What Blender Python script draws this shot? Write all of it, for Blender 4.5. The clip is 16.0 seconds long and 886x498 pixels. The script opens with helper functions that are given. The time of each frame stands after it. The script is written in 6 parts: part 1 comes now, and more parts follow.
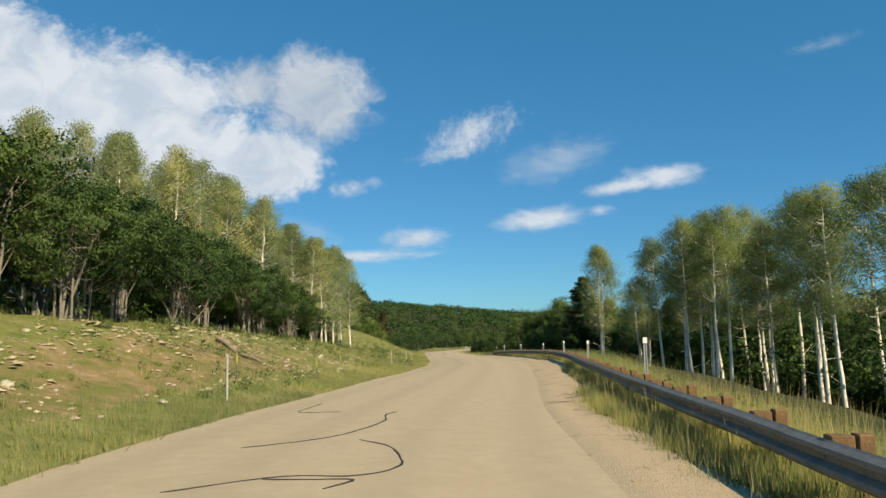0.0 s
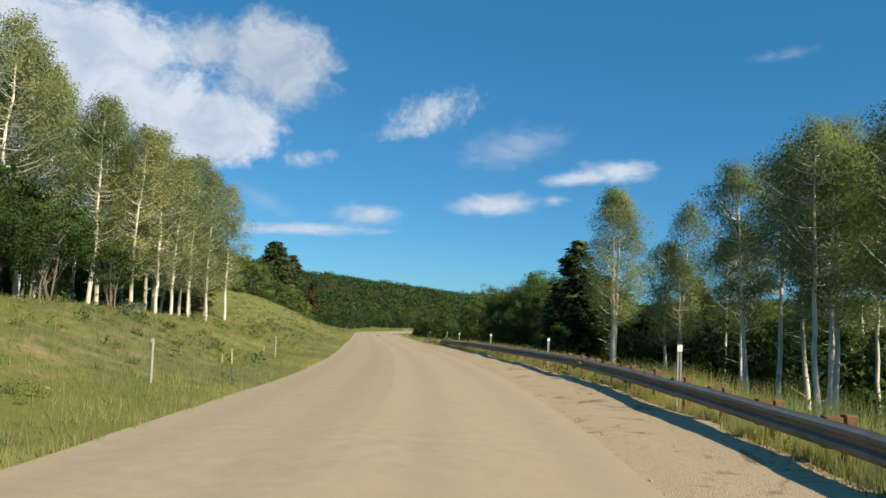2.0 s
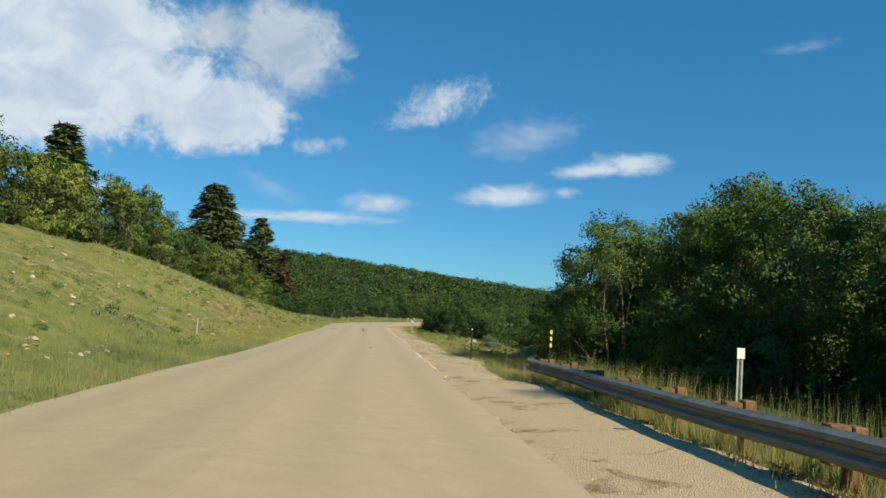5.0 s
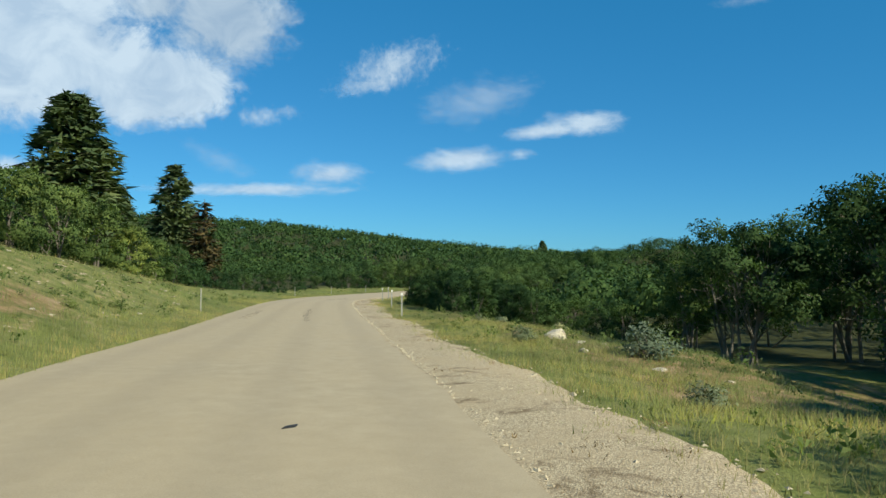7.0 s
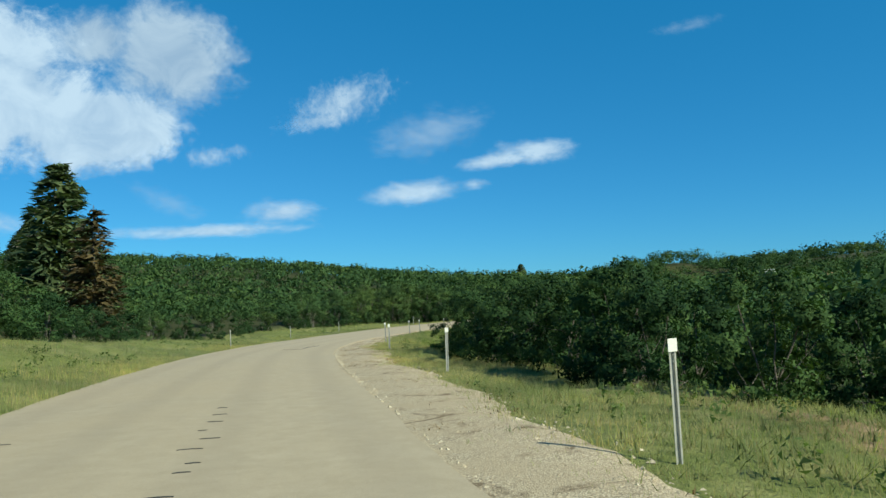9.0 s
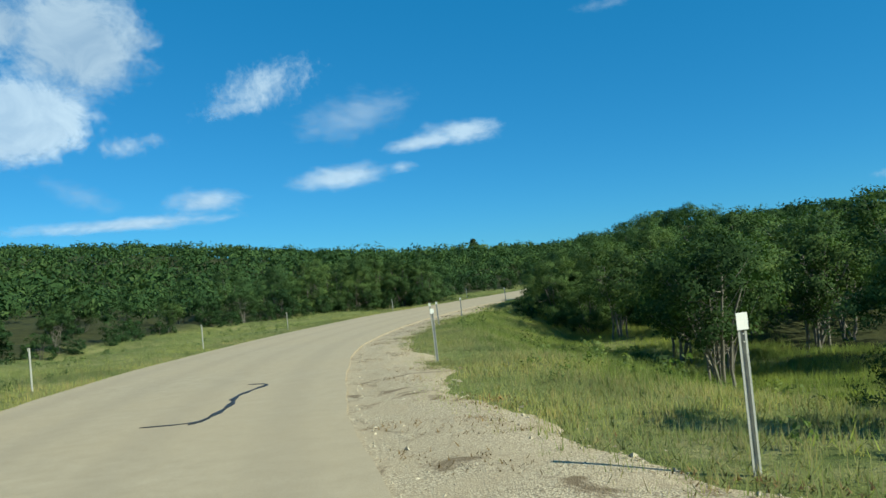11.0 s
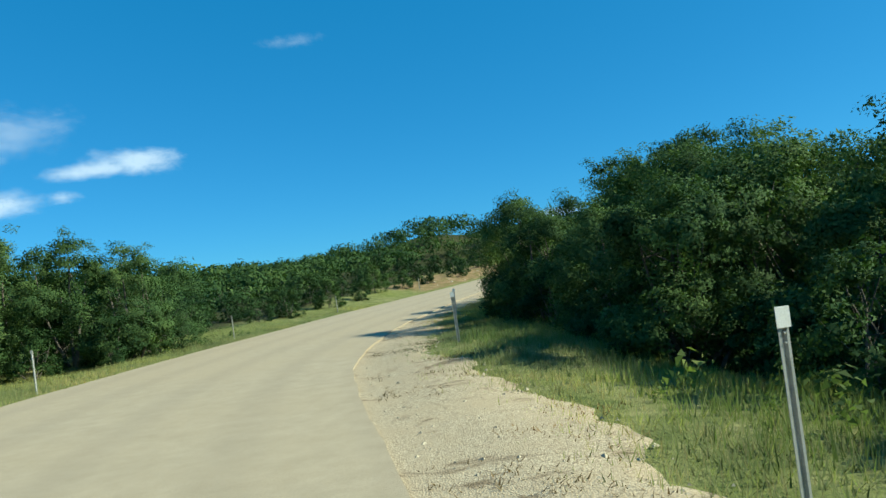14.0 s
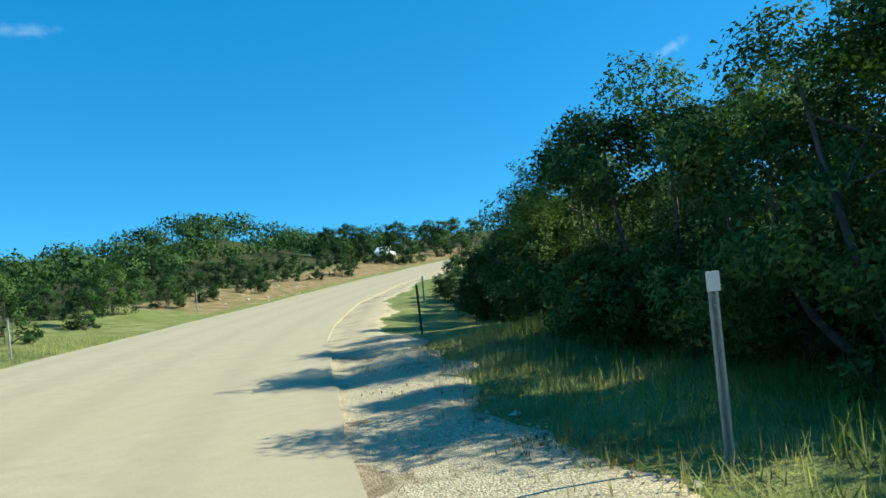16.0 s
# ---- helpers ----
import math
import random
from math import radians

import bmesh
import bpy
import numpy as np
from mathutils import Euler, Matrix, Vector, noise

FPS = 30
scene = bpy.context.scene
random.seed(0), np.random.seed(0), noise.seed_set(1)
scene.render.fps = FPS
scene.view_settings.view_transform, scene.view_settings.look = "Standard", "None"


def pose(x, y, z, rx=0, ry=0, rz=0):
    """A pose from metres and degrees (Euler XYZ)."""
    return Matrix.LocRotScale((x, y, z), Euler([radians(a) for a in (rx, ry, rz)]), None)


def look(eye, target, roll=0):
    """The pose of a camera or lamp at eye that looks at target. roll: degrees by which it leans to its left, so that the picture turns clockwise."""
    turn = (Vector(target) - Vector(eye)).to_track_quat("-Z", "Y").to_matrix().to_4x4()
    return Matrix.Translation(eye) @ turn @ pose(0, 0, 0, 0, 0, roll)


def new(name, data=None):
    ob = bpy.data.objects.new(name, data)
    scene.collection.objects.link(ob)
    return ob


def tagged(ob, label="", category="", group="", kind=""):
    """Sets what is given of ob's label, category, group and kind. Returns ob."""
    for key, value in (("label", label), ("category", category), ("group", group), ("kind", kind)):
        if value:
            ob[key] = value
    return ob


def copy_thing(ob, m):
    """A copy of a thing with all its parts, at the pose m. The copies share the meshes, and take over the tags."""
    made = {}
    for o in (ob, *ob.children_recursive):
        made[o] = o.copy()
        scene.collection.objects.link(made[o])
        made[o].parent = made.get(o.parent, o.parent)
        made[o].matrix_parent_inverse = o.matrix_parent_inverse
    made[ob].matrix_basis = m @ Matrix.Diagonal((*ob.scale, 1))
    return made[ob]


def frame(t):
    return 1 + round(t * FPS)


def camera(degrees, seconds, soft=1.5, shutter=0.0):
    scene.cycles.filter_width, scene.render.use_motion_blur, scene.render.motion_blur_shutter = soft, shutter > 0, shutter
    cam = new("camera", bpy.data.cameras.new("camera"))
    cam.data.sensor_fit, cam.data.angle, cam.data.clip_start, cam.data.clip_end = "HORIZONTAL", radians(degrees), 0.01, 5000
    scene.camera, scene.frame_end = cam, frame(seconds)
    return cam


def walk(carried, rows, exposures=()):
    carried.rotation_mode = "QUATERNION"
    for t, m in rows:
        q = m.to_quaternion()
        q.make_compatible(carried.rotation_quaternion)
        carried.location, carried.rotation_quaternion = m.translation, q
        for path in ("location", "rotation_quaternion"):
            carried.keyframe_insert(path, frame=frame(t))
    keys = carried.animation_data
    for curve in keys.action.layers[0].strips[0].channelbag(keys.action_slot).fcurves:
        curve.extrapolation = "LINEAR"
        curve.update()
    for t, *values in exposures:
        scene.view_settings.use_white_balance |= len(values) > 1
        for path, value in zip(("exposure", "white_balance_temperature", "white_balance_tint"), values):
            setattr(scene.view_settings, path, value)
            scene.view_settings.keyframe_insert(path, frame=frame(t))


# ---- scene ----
cam = camera(62.53, 16.0)
PATH = [
    (0.0, pose(-0.000, -0.000, 1.500, 95.808, 1.197, -0.000)),
    (0.5, pose(0.128, 7.493, 1.311, 95.537, 0.999, -0.311)),
    (1.0, pose(0.592, 15.055, 1.150, 97.445, -2.536, -1.960)),
    (1.5, pose(1.153, 22.718, 1.026, 95.210, -1.800, -3.332)),
    (2.0, pose(1.663, 30.387, 0.839, 94.368, -2.719, -4.155)),
    (2.5, pose(2.262, 38.321, 0.624, 94.600, -4.154, -4.660)),
    (3.0, pose(2.709, 46.387, 0.385, 94.066, -3.204, -2.911)),
    (3.2, pose(2.963, 49.623, 0.258, 93.622, -3.891, -3.337)),
    (5.3, pose(3.077, 84.817, -1.042, 93.701, -3.772, -3.627)),
    (5.5, pose(3.041, 88.249, -1.107, 94.378, -4.048, -4.034)),
    (6.0, pose(2.871, 96.703, -1.426, 93.588, -3.036, -4.591)),
    (6.5, pose(2.648, 104.900, -1.759, 94.261, -3.422, -5.677)),
    (7.0, pose(2.377, 112.786, -2.034, 91.191, -0.960, -6.819)),
    (7.5, pose(2.111, 120.469, -2.241, 91.889, -0.039, -9.041)),
    (8.0, pose(1.761, 128.046, -2.498, 92.022, 0.185, -9.333)),
    (8.5, pose(1.519, 135.767, -2.778, 93.139, 1.356, -10.332)),
    (8.7, pose(1.400, 138.852, -2.892, 93.772, 1.849, -10.052)),
    (10.8, pose(1.101, 170.267, -3.735, 92.330, 4.215, -13.444)),
    (11.0, pose(1.174, 173.168, -3.804, 92.144, 4.592, -15.486)),
    (11.5, pose(1.443, 180.373, -3.990, 92.522, 5.098, -18.611)),
    (12.0, pose(2.321, 187.735, -4.257, 92.865, 5.309, -21.519)),
    (12.5, pose(3.577, 195.032, -4.463, 92.309, 4.968, -27.066)),
    (13.0, pose(5.269, 202.001, -4.656, 91.283, 6.410, -30.807)),
    (13.5, pose(7.380, 208.798, -4.794, 92.345, 5.414, -34.991)),
    (14.0, pose(10.052, 215.327, -4.884, 92.711, 6.340, -39.830)),
    (14.5, pose(13.180, 221.703, -4.879, 93.538, 5.359, -44.429)),
    (15.0, pose(16.807, 227.665, -4.898, 91.898, 4.371, -49.523)),
    (15.5, pose(21.086, 233.075, -4.914, 92.574, 4.253, -54.112)),
    (16.0, pose(25.601, 238.322, -5.113, 93.081, 4.763, -59.083)),
]
EXPOSURES = [(0, 0.49, 7500, 8), (1, 0.47, 6900, 8), (3, 0.45, 7150, 7), (6, 0.42, 6750, 3), (8, 0.40, 6150, -5), (13, 0.53, 5950, -9), (14.5, 0.72, 5950, -10), (16, 0.94, 5800, -9)]
walk(cam, PATH, EXPOSURES)

# ---- world, sun ----
SUN_AZ, SUN_EL = radians(139), radians(36.5)      # clockwise from +y, above the horizon
world = bpy.data.worlds.new("sky")
scene.world = world
world.use_nodes = True
wn = world.node_tree
sky = wn.nodes.new("ShaderNodeTexSky")
sky.sky_type, sky.sun_disc = "NISHITA", False
sky.sun_elevation, sky.sun_rotation = SUN_EL, SUN_AZ
sky.altitude, sky.air_density, sky.dust_density, sky.ozone_density = 2400, 1.0, 1.3, 2.5
deep = wn.nodes.new("ShaderNodeMix")                 # the clear, dry air of high ground
deep.data_type, deep.blend_type = "RGBA", "MULTIPLY"
deep.inputs[0].default_value, deep.inputs[7].default_value = 1.0, (0.245, 0.43, 0.54, 1)
wn.links.new(sky.outputs[0], deep.inputs[6])
clear = wn.nodes.new("ShaderNodeMix")
clear.data_type, clear.blend_type = "RGBA", "ADD"
clear.inputs[0].default_value, clear.inputs[7].default_value = 1.0, (0.0, 0.79, 1.86, 1)
wn.links.new(deep.outputs[2], clear.inputs[6])
wn.links.new(clear.outputs[2], wn.nodes["Background"].inputs[0])
wn.nodes["Background"].inputs[1].default_value = 0.100
sun = new("sun", bpy.data.lights.new("sun", "SUN"))
sun.data.energy, sun.data.angle, sun.data.color = 5.0, radians(0.55), (1.0, 0.88, 0.69)
to_sun = Vector((math.sin(SUN_AZ) * math.cos(SUN_EL), math.cos(SUN_AZ) * math.cos(SUN_EL), math.sin(SUN_EL)))
sun.matrix_world = look(to_sun * 400, (0, 0, 0))

rng = np.random.default_rng(7)


# ---- materials ----
def material(name, rough=0.8, metal=0.0, spec=0.3):
    m = bpy.data.materials.new(name)
    m.use_nodes = True
    b = m.node_tree.nodes["Principled BSDF"]
    b.inputs["Roughness"].default_value, b.inputs["Metallic"].default_value = rough, metal
    b.inputs["Specular IOR Level"].default_value = spec
    return m, m.node_tree, b


def node(tree, kind, **values):
    n = tree.nodes.new(kind)
    for key, value in values.items():
        n.inputs[key].default_value = value
    return n


def noise_tex(tree, coord, scale, detail=6.0, rough=0.6, distort=0.0):
    n = node(tree, "ShaderNodeTexNoise", Scale=scale, Detail=detail, Roughness=rough, Distortion=distort)
    tree.links.new(coord, n.inputs["Vector"])
    return n.outputs["Fac"]


def ramp(tree, fac, stops):
    r = tree.nodes.new("ShaderNodeValToRGB")
    el = r.color_ramp.elements
    while len(el) < len(stops):
        el.new(0.5)
    for e, (p, c) in zip(el, stops):
        e.position, e.color = p, (*c, 1) if len(c) == 3 else c
    tree.links.new(fac, r.inputs[0])
    return r.outputs[0]


def mix(tree, fac, a, b, mode="MIX"):
    n = tree.nodes.new("ShaderNodeMix")
    n.data_type, n.blend_type = "RGBA", mode
    for socket, value in ((n.inputs[0], fac), (n.inputs[6], a), (n.inputs[7], b)):
        if isinstance(value, (int, float)):
            socket.default_value = value
        elif isinstance(value, tuple):
            socket.default_value = (*value, 1)
        else:
            tree.links.new(value, socket)
    return n.outputs[2]


def bump(tree, bsdf, height, strength=0.5, distance=0.02):
    n = node(tree, "ShaderNodeBump", Strength=strength, Distance=distance)
    tree.links.new(height, n.inputs["Height"])
    tree.links.new(n.outputs[0], bsdf.inputs["Normal"])


def position(tree):
    return tree.nodes.new("ShaderNodeNewGeometry").outputs["Position"]


def object_coord(tree):
    return tree.nodes.new("ShaderNodeTexCoord").outputs["Object"]


def plain(name, low, high, scale, rough=0.8, metal=0.0, relief=0.3, distance=0.01, spec=0.3):
    """A surface of two tones mixed by noise at two scales, with fine relief."""
    m, t, b = material(name, rough, metal, spec)
    p = object_coord(t)
    a = noise_tex(t, p, scale)
    c = noise_tex(t, p, scale * 9, 3)
    col = ramp(t, a, [(0.3, low), (0.7, high)])
    col = mix(t, 0.35, col, ramp(t, c, [(0.3, tuple(0.6 * v for v in low)), (0.7, high)]))
    t.links.new(col, b.inputs["Base Color"])
    bump(t, b, c, relief, distance)
    return m


def leaf_material(name, dark, mid, light, sheer=0.35, gloss=0.8):
    m, t, b = material(name, gloss, 0, 0.15)
    g = t.nodes.new("ShaderNodeNewGeometry")
    info = t.nodes.new("ShaderNodeObjectInfo")
    col = ramp(t, g.outputs["Random Per Island"], [(0.0, tuple(0.5 * (a + b) for a, b in zip(dark, mid))), (0.55, mid), (1.0, tuple(0.45 * a + 0.55 * b for a, b in zip(light, mid)))])
    tone = ramp(t, info.outputs["Random"], [(0.0, (0.70, 0.76, 0.70)), (0.5, (1, 1, 1)), (1.0, (1.16, 1.10, 1.0))])
    col = mix(t, 1.0, col, tone, "MULTIPLY")
    big = noise_tex(t, g.outputs["Position"], 0.35, 2)
    col = mix(t, 1.0, col, ramp(t, big, [(0.32, (0.55, 0.62, 0.62)), (0.5, (0.95, 0.97, 0.95)), (0.68, (1.35, 1.25, 1.05))]), "MULTIPLY")
    stand_tone = noise_tex(t, g.outputs["Position"], 0.055, 3)
    col = mix(t, 1.0, col, ramp(t, stand_tone, [(0.36, (0.80, 0.88, 0.90)), (0.64, (1.22, 1.14, 1.0))]), "MULTIPLY")
    t.links.new(col, b.inputs["Base Color"])
    tr = t.nodes.new("ShaderNodeBsdfTranslucent")
    t.links.new(mix(t, 1.0, col, (1.10, 1.22, 0.62), "MULTIPLY"), tr.inputs[0])
    sh = node(t, "ShaderNodeMixShader", Fac=sheer)
    t.links.new(b.outputs[0], sh.inputs[1])
    t.links.new(tr.outputs[0], sh.inputs[2])
    t.links.new(sh.outputs[0], t.nodes["Material Output"].inputs["Surface"])
    return m


OAK_LEAF = leaf_material("oak_leaf", (0.030, 0.060, 0.022), (0.075, 0.128, 0.046), (0.18, 0.24, 0.10), 0.25)
DARK_OAK_LEAF = leaf_material("dark_oak_leaf", (0.022, 0.046, 0.018), (0.056, 0.100, 0.036), (0.14, 0.19, 0.075), 0.28)
BRUSH_LEAF = leaf_material("oak_brush_leaf", (0.016, 0.038, 0.015), (0.040, 0.080, 0.029), (0.10, 0.15, 0.056), 0.22)
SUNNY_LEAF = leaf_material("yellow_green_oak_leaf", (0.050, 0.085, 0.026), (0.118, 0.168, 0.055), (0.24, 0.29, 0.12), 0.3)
ASPEN_LEAF = leaf_material("aspen_leaf", (0.11, 0.145, 0.075), (0.205, 0.25, 0.14), (0.34, 0.37, 0.235), 0.5)
SPARSE_LEAF = leaf_material("pale_aspen_leaf", (0.17, 0.195, 0.11), (0.275, 0.305, 0.18), (0.41, 0.43, 0.28), 0.5)
NEEDLE = leaf_material("needle", (0.034, 0.058, 0.030), (0.075, 0.110, 0.055), (0.15, 0.18, 0.095), 0.2)
BROWN_NEEDLE = leaf_material("brown_needle", (0.055, 0.042, 0.020), (0.125, 0.085, 0.042), (0.21, 0.145, 0.075), 0.15)
SAGE_LEAF = leaf_material("sage_leaf", (0.14, 0.16, 0.11), (0.25, 0.28, 0.20), (0.38, 0.41, 0.31), 0.3, 0.8)
WEED_LEAF = leaf_material("soft_weed_leaf", (0.10, 0.145, 0.05), (0.18, 0.23, 0.09), (0.29, 0.33, 0.15), 0.45)
LUSH_GRASS = leaf_material("lush_grass_blade", (0.11, 0.155, 0.045), (0.19, 0.25, 0.075), (0.30, 0.35, 0.13), 0.55, 0.55)
GRASS = leaf_material("green_grass_blade", (0.19, 0.22, 0.085), (0.33, 0.35, 0.155), (0.48, 0.47, 0.26), 0.55, 0.6)
DRY_GRASS = leaf_material("dry_grass_blade", (0.26, 0.22, 0.10), (0.42, 0.36, 0.19), (0.56, 0.50, 0.31), 0.5, 0.7)
DEAD_WEED = leaf_material("dead_weed", (0.07, 0.045, 0.022), (0.16, 0.11, 0.055), (0.30, 0.23, 0.13), 0.15, 0.9)
PALE_STEEL = plain("pale_weathered_steel", (0.36, 0.36, 0.33), (0.50, 0.50, 0.46), 9, 0.6, 0.0, 0.2, 0.003)
FLOWER = plain("dull_yellow_flower_spike", (0.38, 0.33, 0.10), (0.58, 0.52, 0.20), 20, 0.9, 0, 0.5, 0.01)
OAK_BARK = plain("oak_bark", (0.07, 0.06, 0.05), (0.20, 0.18, 0.15), 6, 0.95, 0, 0.8, 0.02)
GREY_BARK = plain("pale_grey_bark", (0.13, 0.12, 0.10), (0.26, 0.24, 0.20), 5, 0.95, 0, 0.6, 0.02)
GALV = plain("weathered_galvanised_steel", (0.14, 0.145, 0.14), (0.25, 0.255, 0.245), 4, 0.7, 0.1, 0.15, 0.003)
POST_STEEL = plain("dull_post_steel", (0.30, 0.31, 0.29), (0.46, 0.46, 0.43), 9, 0.6, 0.1, 0.2, 0.003)
DARK_STEEL = plain("dark_green_post_steel", (0.03, 0.045, 0.035), (0.07, 0.085, 0.07), 9, 0.6, 0.2, 0.2, 0.003)
REFLECTOR = plain("white_reflector_sheet", (0.74, 0.74, 0.70), (0.84, 0.84, 0.80), 12, 0.35, 0, 0.05, 0.001, 0.5)
YELLOW = plain("yellow_reflector_sheet", (0.62, 0.55, 0.16), (0.74, 0.66, 0.22), 12, 0.4, 0, 0.05, 0.001, 0.5)
WOOD = plain("weathered_post_wood", (0.10, 0.06, 0.03), (0.25, 0.15, 0.075), 7, 0.9, 0, 0.7, 0.01)
CHIP = plain("weathered_stone_chips", (0.32, 0.25, 0.155), (0.56, 0.48, 0.33), 3, 0.95, 0, 0.9, 0.03)
PEBBLE = plain("mixed_gravel_stone", (0.30, 0.25, 0.17), (0.60, 0.53, 0.40), 5, 0.95, 0, 0.6, 0.01)
ROCK = plain("pale_limestone", (0.42, 0.36, 0.26), (0.66, 0.60, 0.48), 3, 0.95, 0, 0.9, 0.03)
LOG = plain("dead_log_wood", (0.20, 0.16, 0.11), (0.40, 0.34, 0.26), 5, 0.95, 0, 0.8, 0.02)
TAR = plain("crack_sealant_tar", (0.018, 0.017, 0.016), (0.05, 0.046, 0.04), 8, 0.55, 0, 0.3, 0.004)
CAR_WHITE = plain("white_car_paint", (0.70, 0.71, 0.72), (0.80, 0.80, 0.80), 2, 0.3, 0, 0.02, 0.001, 0.5)
CAR_GLASS = plain("dark_car_glass", (0.02, 0.025, 0.03), (0.035, 0.04, 0.045), 2, 0.08, 0, 0.0, 0.001, 0.5)
RUBBER = plain("tyre_rubber", (0.015, 0.015, 0.015), (0.03, 0.03, 0.03), 9, 0.9, 0, 0.3, 0.004)


def aspen_bark_material():
    m, t, b = material("aspen_bark", 0.8)
    p = object_coord(t)
    s = node(t, "ShaderNodeMapping", Scale=(5, 5, 1.6))
    t.links.new(p, s.inputs["Vector"])
    scars = noise_tex(t, s.outputs[0], 2.2, 5, 0.7)
    base = ramp(t, noise_tex(t, p, 1.3, 3), [(0.3, (0.56, 0.53, 0.45)), (0.7, (0.80, 0.77, 0.68))])
    col = mix(t, ramp(t, scars, [(0.60, (0, 0, 0)), (0.67, (1, 1, 1))]), base, (0.06, 0.055, 0.05))
    t.links.new(col, b.inputs["Base Color"])
    bump(t, b, scars, 0.4, 0.01)
    return m


ASPEN_BARK = aspen_bark_material()


def ground_material():
    m, t, b = material("meadow_ground", 0.95, 0, 0.15)
    p = position(t)
    soil = t.nodes.new("ShaderNodeAttribute")
    soil.attribute_name = "soil"
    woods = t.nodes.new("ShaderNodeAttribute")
    woods.attribute_name = "litter_shade"
    big, mid, fine = noise_tex(t, p, 0.16, 5), noise_tex(t, p, 1.3, 6, 0.65), noise_tex(t, p, 14, 4, 0.7)
    grass = ramp(t, mid, [(0.30, (0.075, 0.105, 0.026)), (0.48, (0.185, 0.20, 0.066)), (0.72, (0.34, 0.31, 0.14))])
    grass = mix(t, ramp(t, big, [(0.40, (0, 0, 0)), (0.62, (1, 1, 1))]), grass, mix(t, mid, (0.12, 0.155, 0.03), (0.25, 0.26, 0.085)))
    earth = ramp(t, mid, [(0.28, (0.16, 0.088, 0.042)), (0.52, (0.28, 0.185, 0.095)), (0.75, (0.42, 0.32, 0.195))])
    bare = t.nodes.new("ShaderNodeMath")
    bare.operation = "MULTIPLY_ADD"
    t.links.new(mid, bare.inputs[0])
    bare.inputs[1].default_value = 1.6
    t.links.new(soil.outputs["Fac"], bare.inputs[2])
    edge = node(t, "ShaderNodeMapRange", **{"From Min": 1.18, "From Max": 1.62})
    t.links.new(bare.outputs[0], edge.inputs["Value"])
    col = mix(t, edge.outputs[0], grass, earth)
    # woodland floor, its colour near black to include the shade under the trees
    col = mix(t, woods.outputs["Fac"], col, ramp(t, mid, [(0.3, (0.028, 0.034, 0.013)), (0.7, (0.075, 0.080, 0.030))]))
    col = mix(t, 0.45, col, ramp(t, fine, [(0.3, (0.45, 0.45, 0.45)), (0.7, (1.0, 1.0, 1.0))]), "MULTIPLY")
    t.links.new(col, b.inputs["Base Color"])
    bump(t, b, fine, 0.9, 0.05)
    return m


def road_material():
    m, t, b = material("pale_chip_seal", 0.9, 0, 0.25)
    p = position(t)
    across = t.nodes.new("ShaderNodeAttribute")
    across.attribute_name = "across"
    fine, mid, big = noise_tex(t, p, 70, 3, 0.7), noise_tex(t, p, 3.0, 6, 0.65), noise_tex(t, p, 0.22, 4)
    col = ramp(t, mid, [(0.28, (0.385, 0.318, 0.216)), (0.72, (0.475, 0.395, 0.276))])
    col = mix(t, ramp(t, big, [(0.35, (0, 0, 0)), (0.7, (0.7, 0.7, 0.7))]), col, (0.445, 0.36, 0.238))
    # two worn wheel paths in each lane, a little darker and smoother
    track = node(t, "ShaderNodeTexWave", Scale=1.0, Distortion=0.6, Detail=2)
    track.wave_profile = "SIN"
    comb = t.nodes.new("ShaderNodeCombineXYZ")
    t.links.new(across.outputs["Fac"], comb.inputs[0])
    wob = node(t, "ShaderNodeMapping", Scale=(0.18, 1, 1))
    t.links.new(comb.outputs[0], wob.inputs["Vector"])
    t.links.new(wob.outputs[0], track.inputs["Vector"])
    col = mix(t, ramp(t, track.outputs["Fac"], [(0.45, (0, 0, 0)), (1.0, (0.22, 0.22, 0.22))]), col, (0.30, 0.25, 0.18))
    col = mix(t, 0.30, col, ramp(t, fine, [(0.3, (0.35, 0.34, 0.33)), (0.7, (1.0, 1.0, 1.0))]), "MULTIPLY")
    t.links.new(col, b.inputs["Base Color"])
    bump(t, b, fine, 0.5, 0.008)
    return m


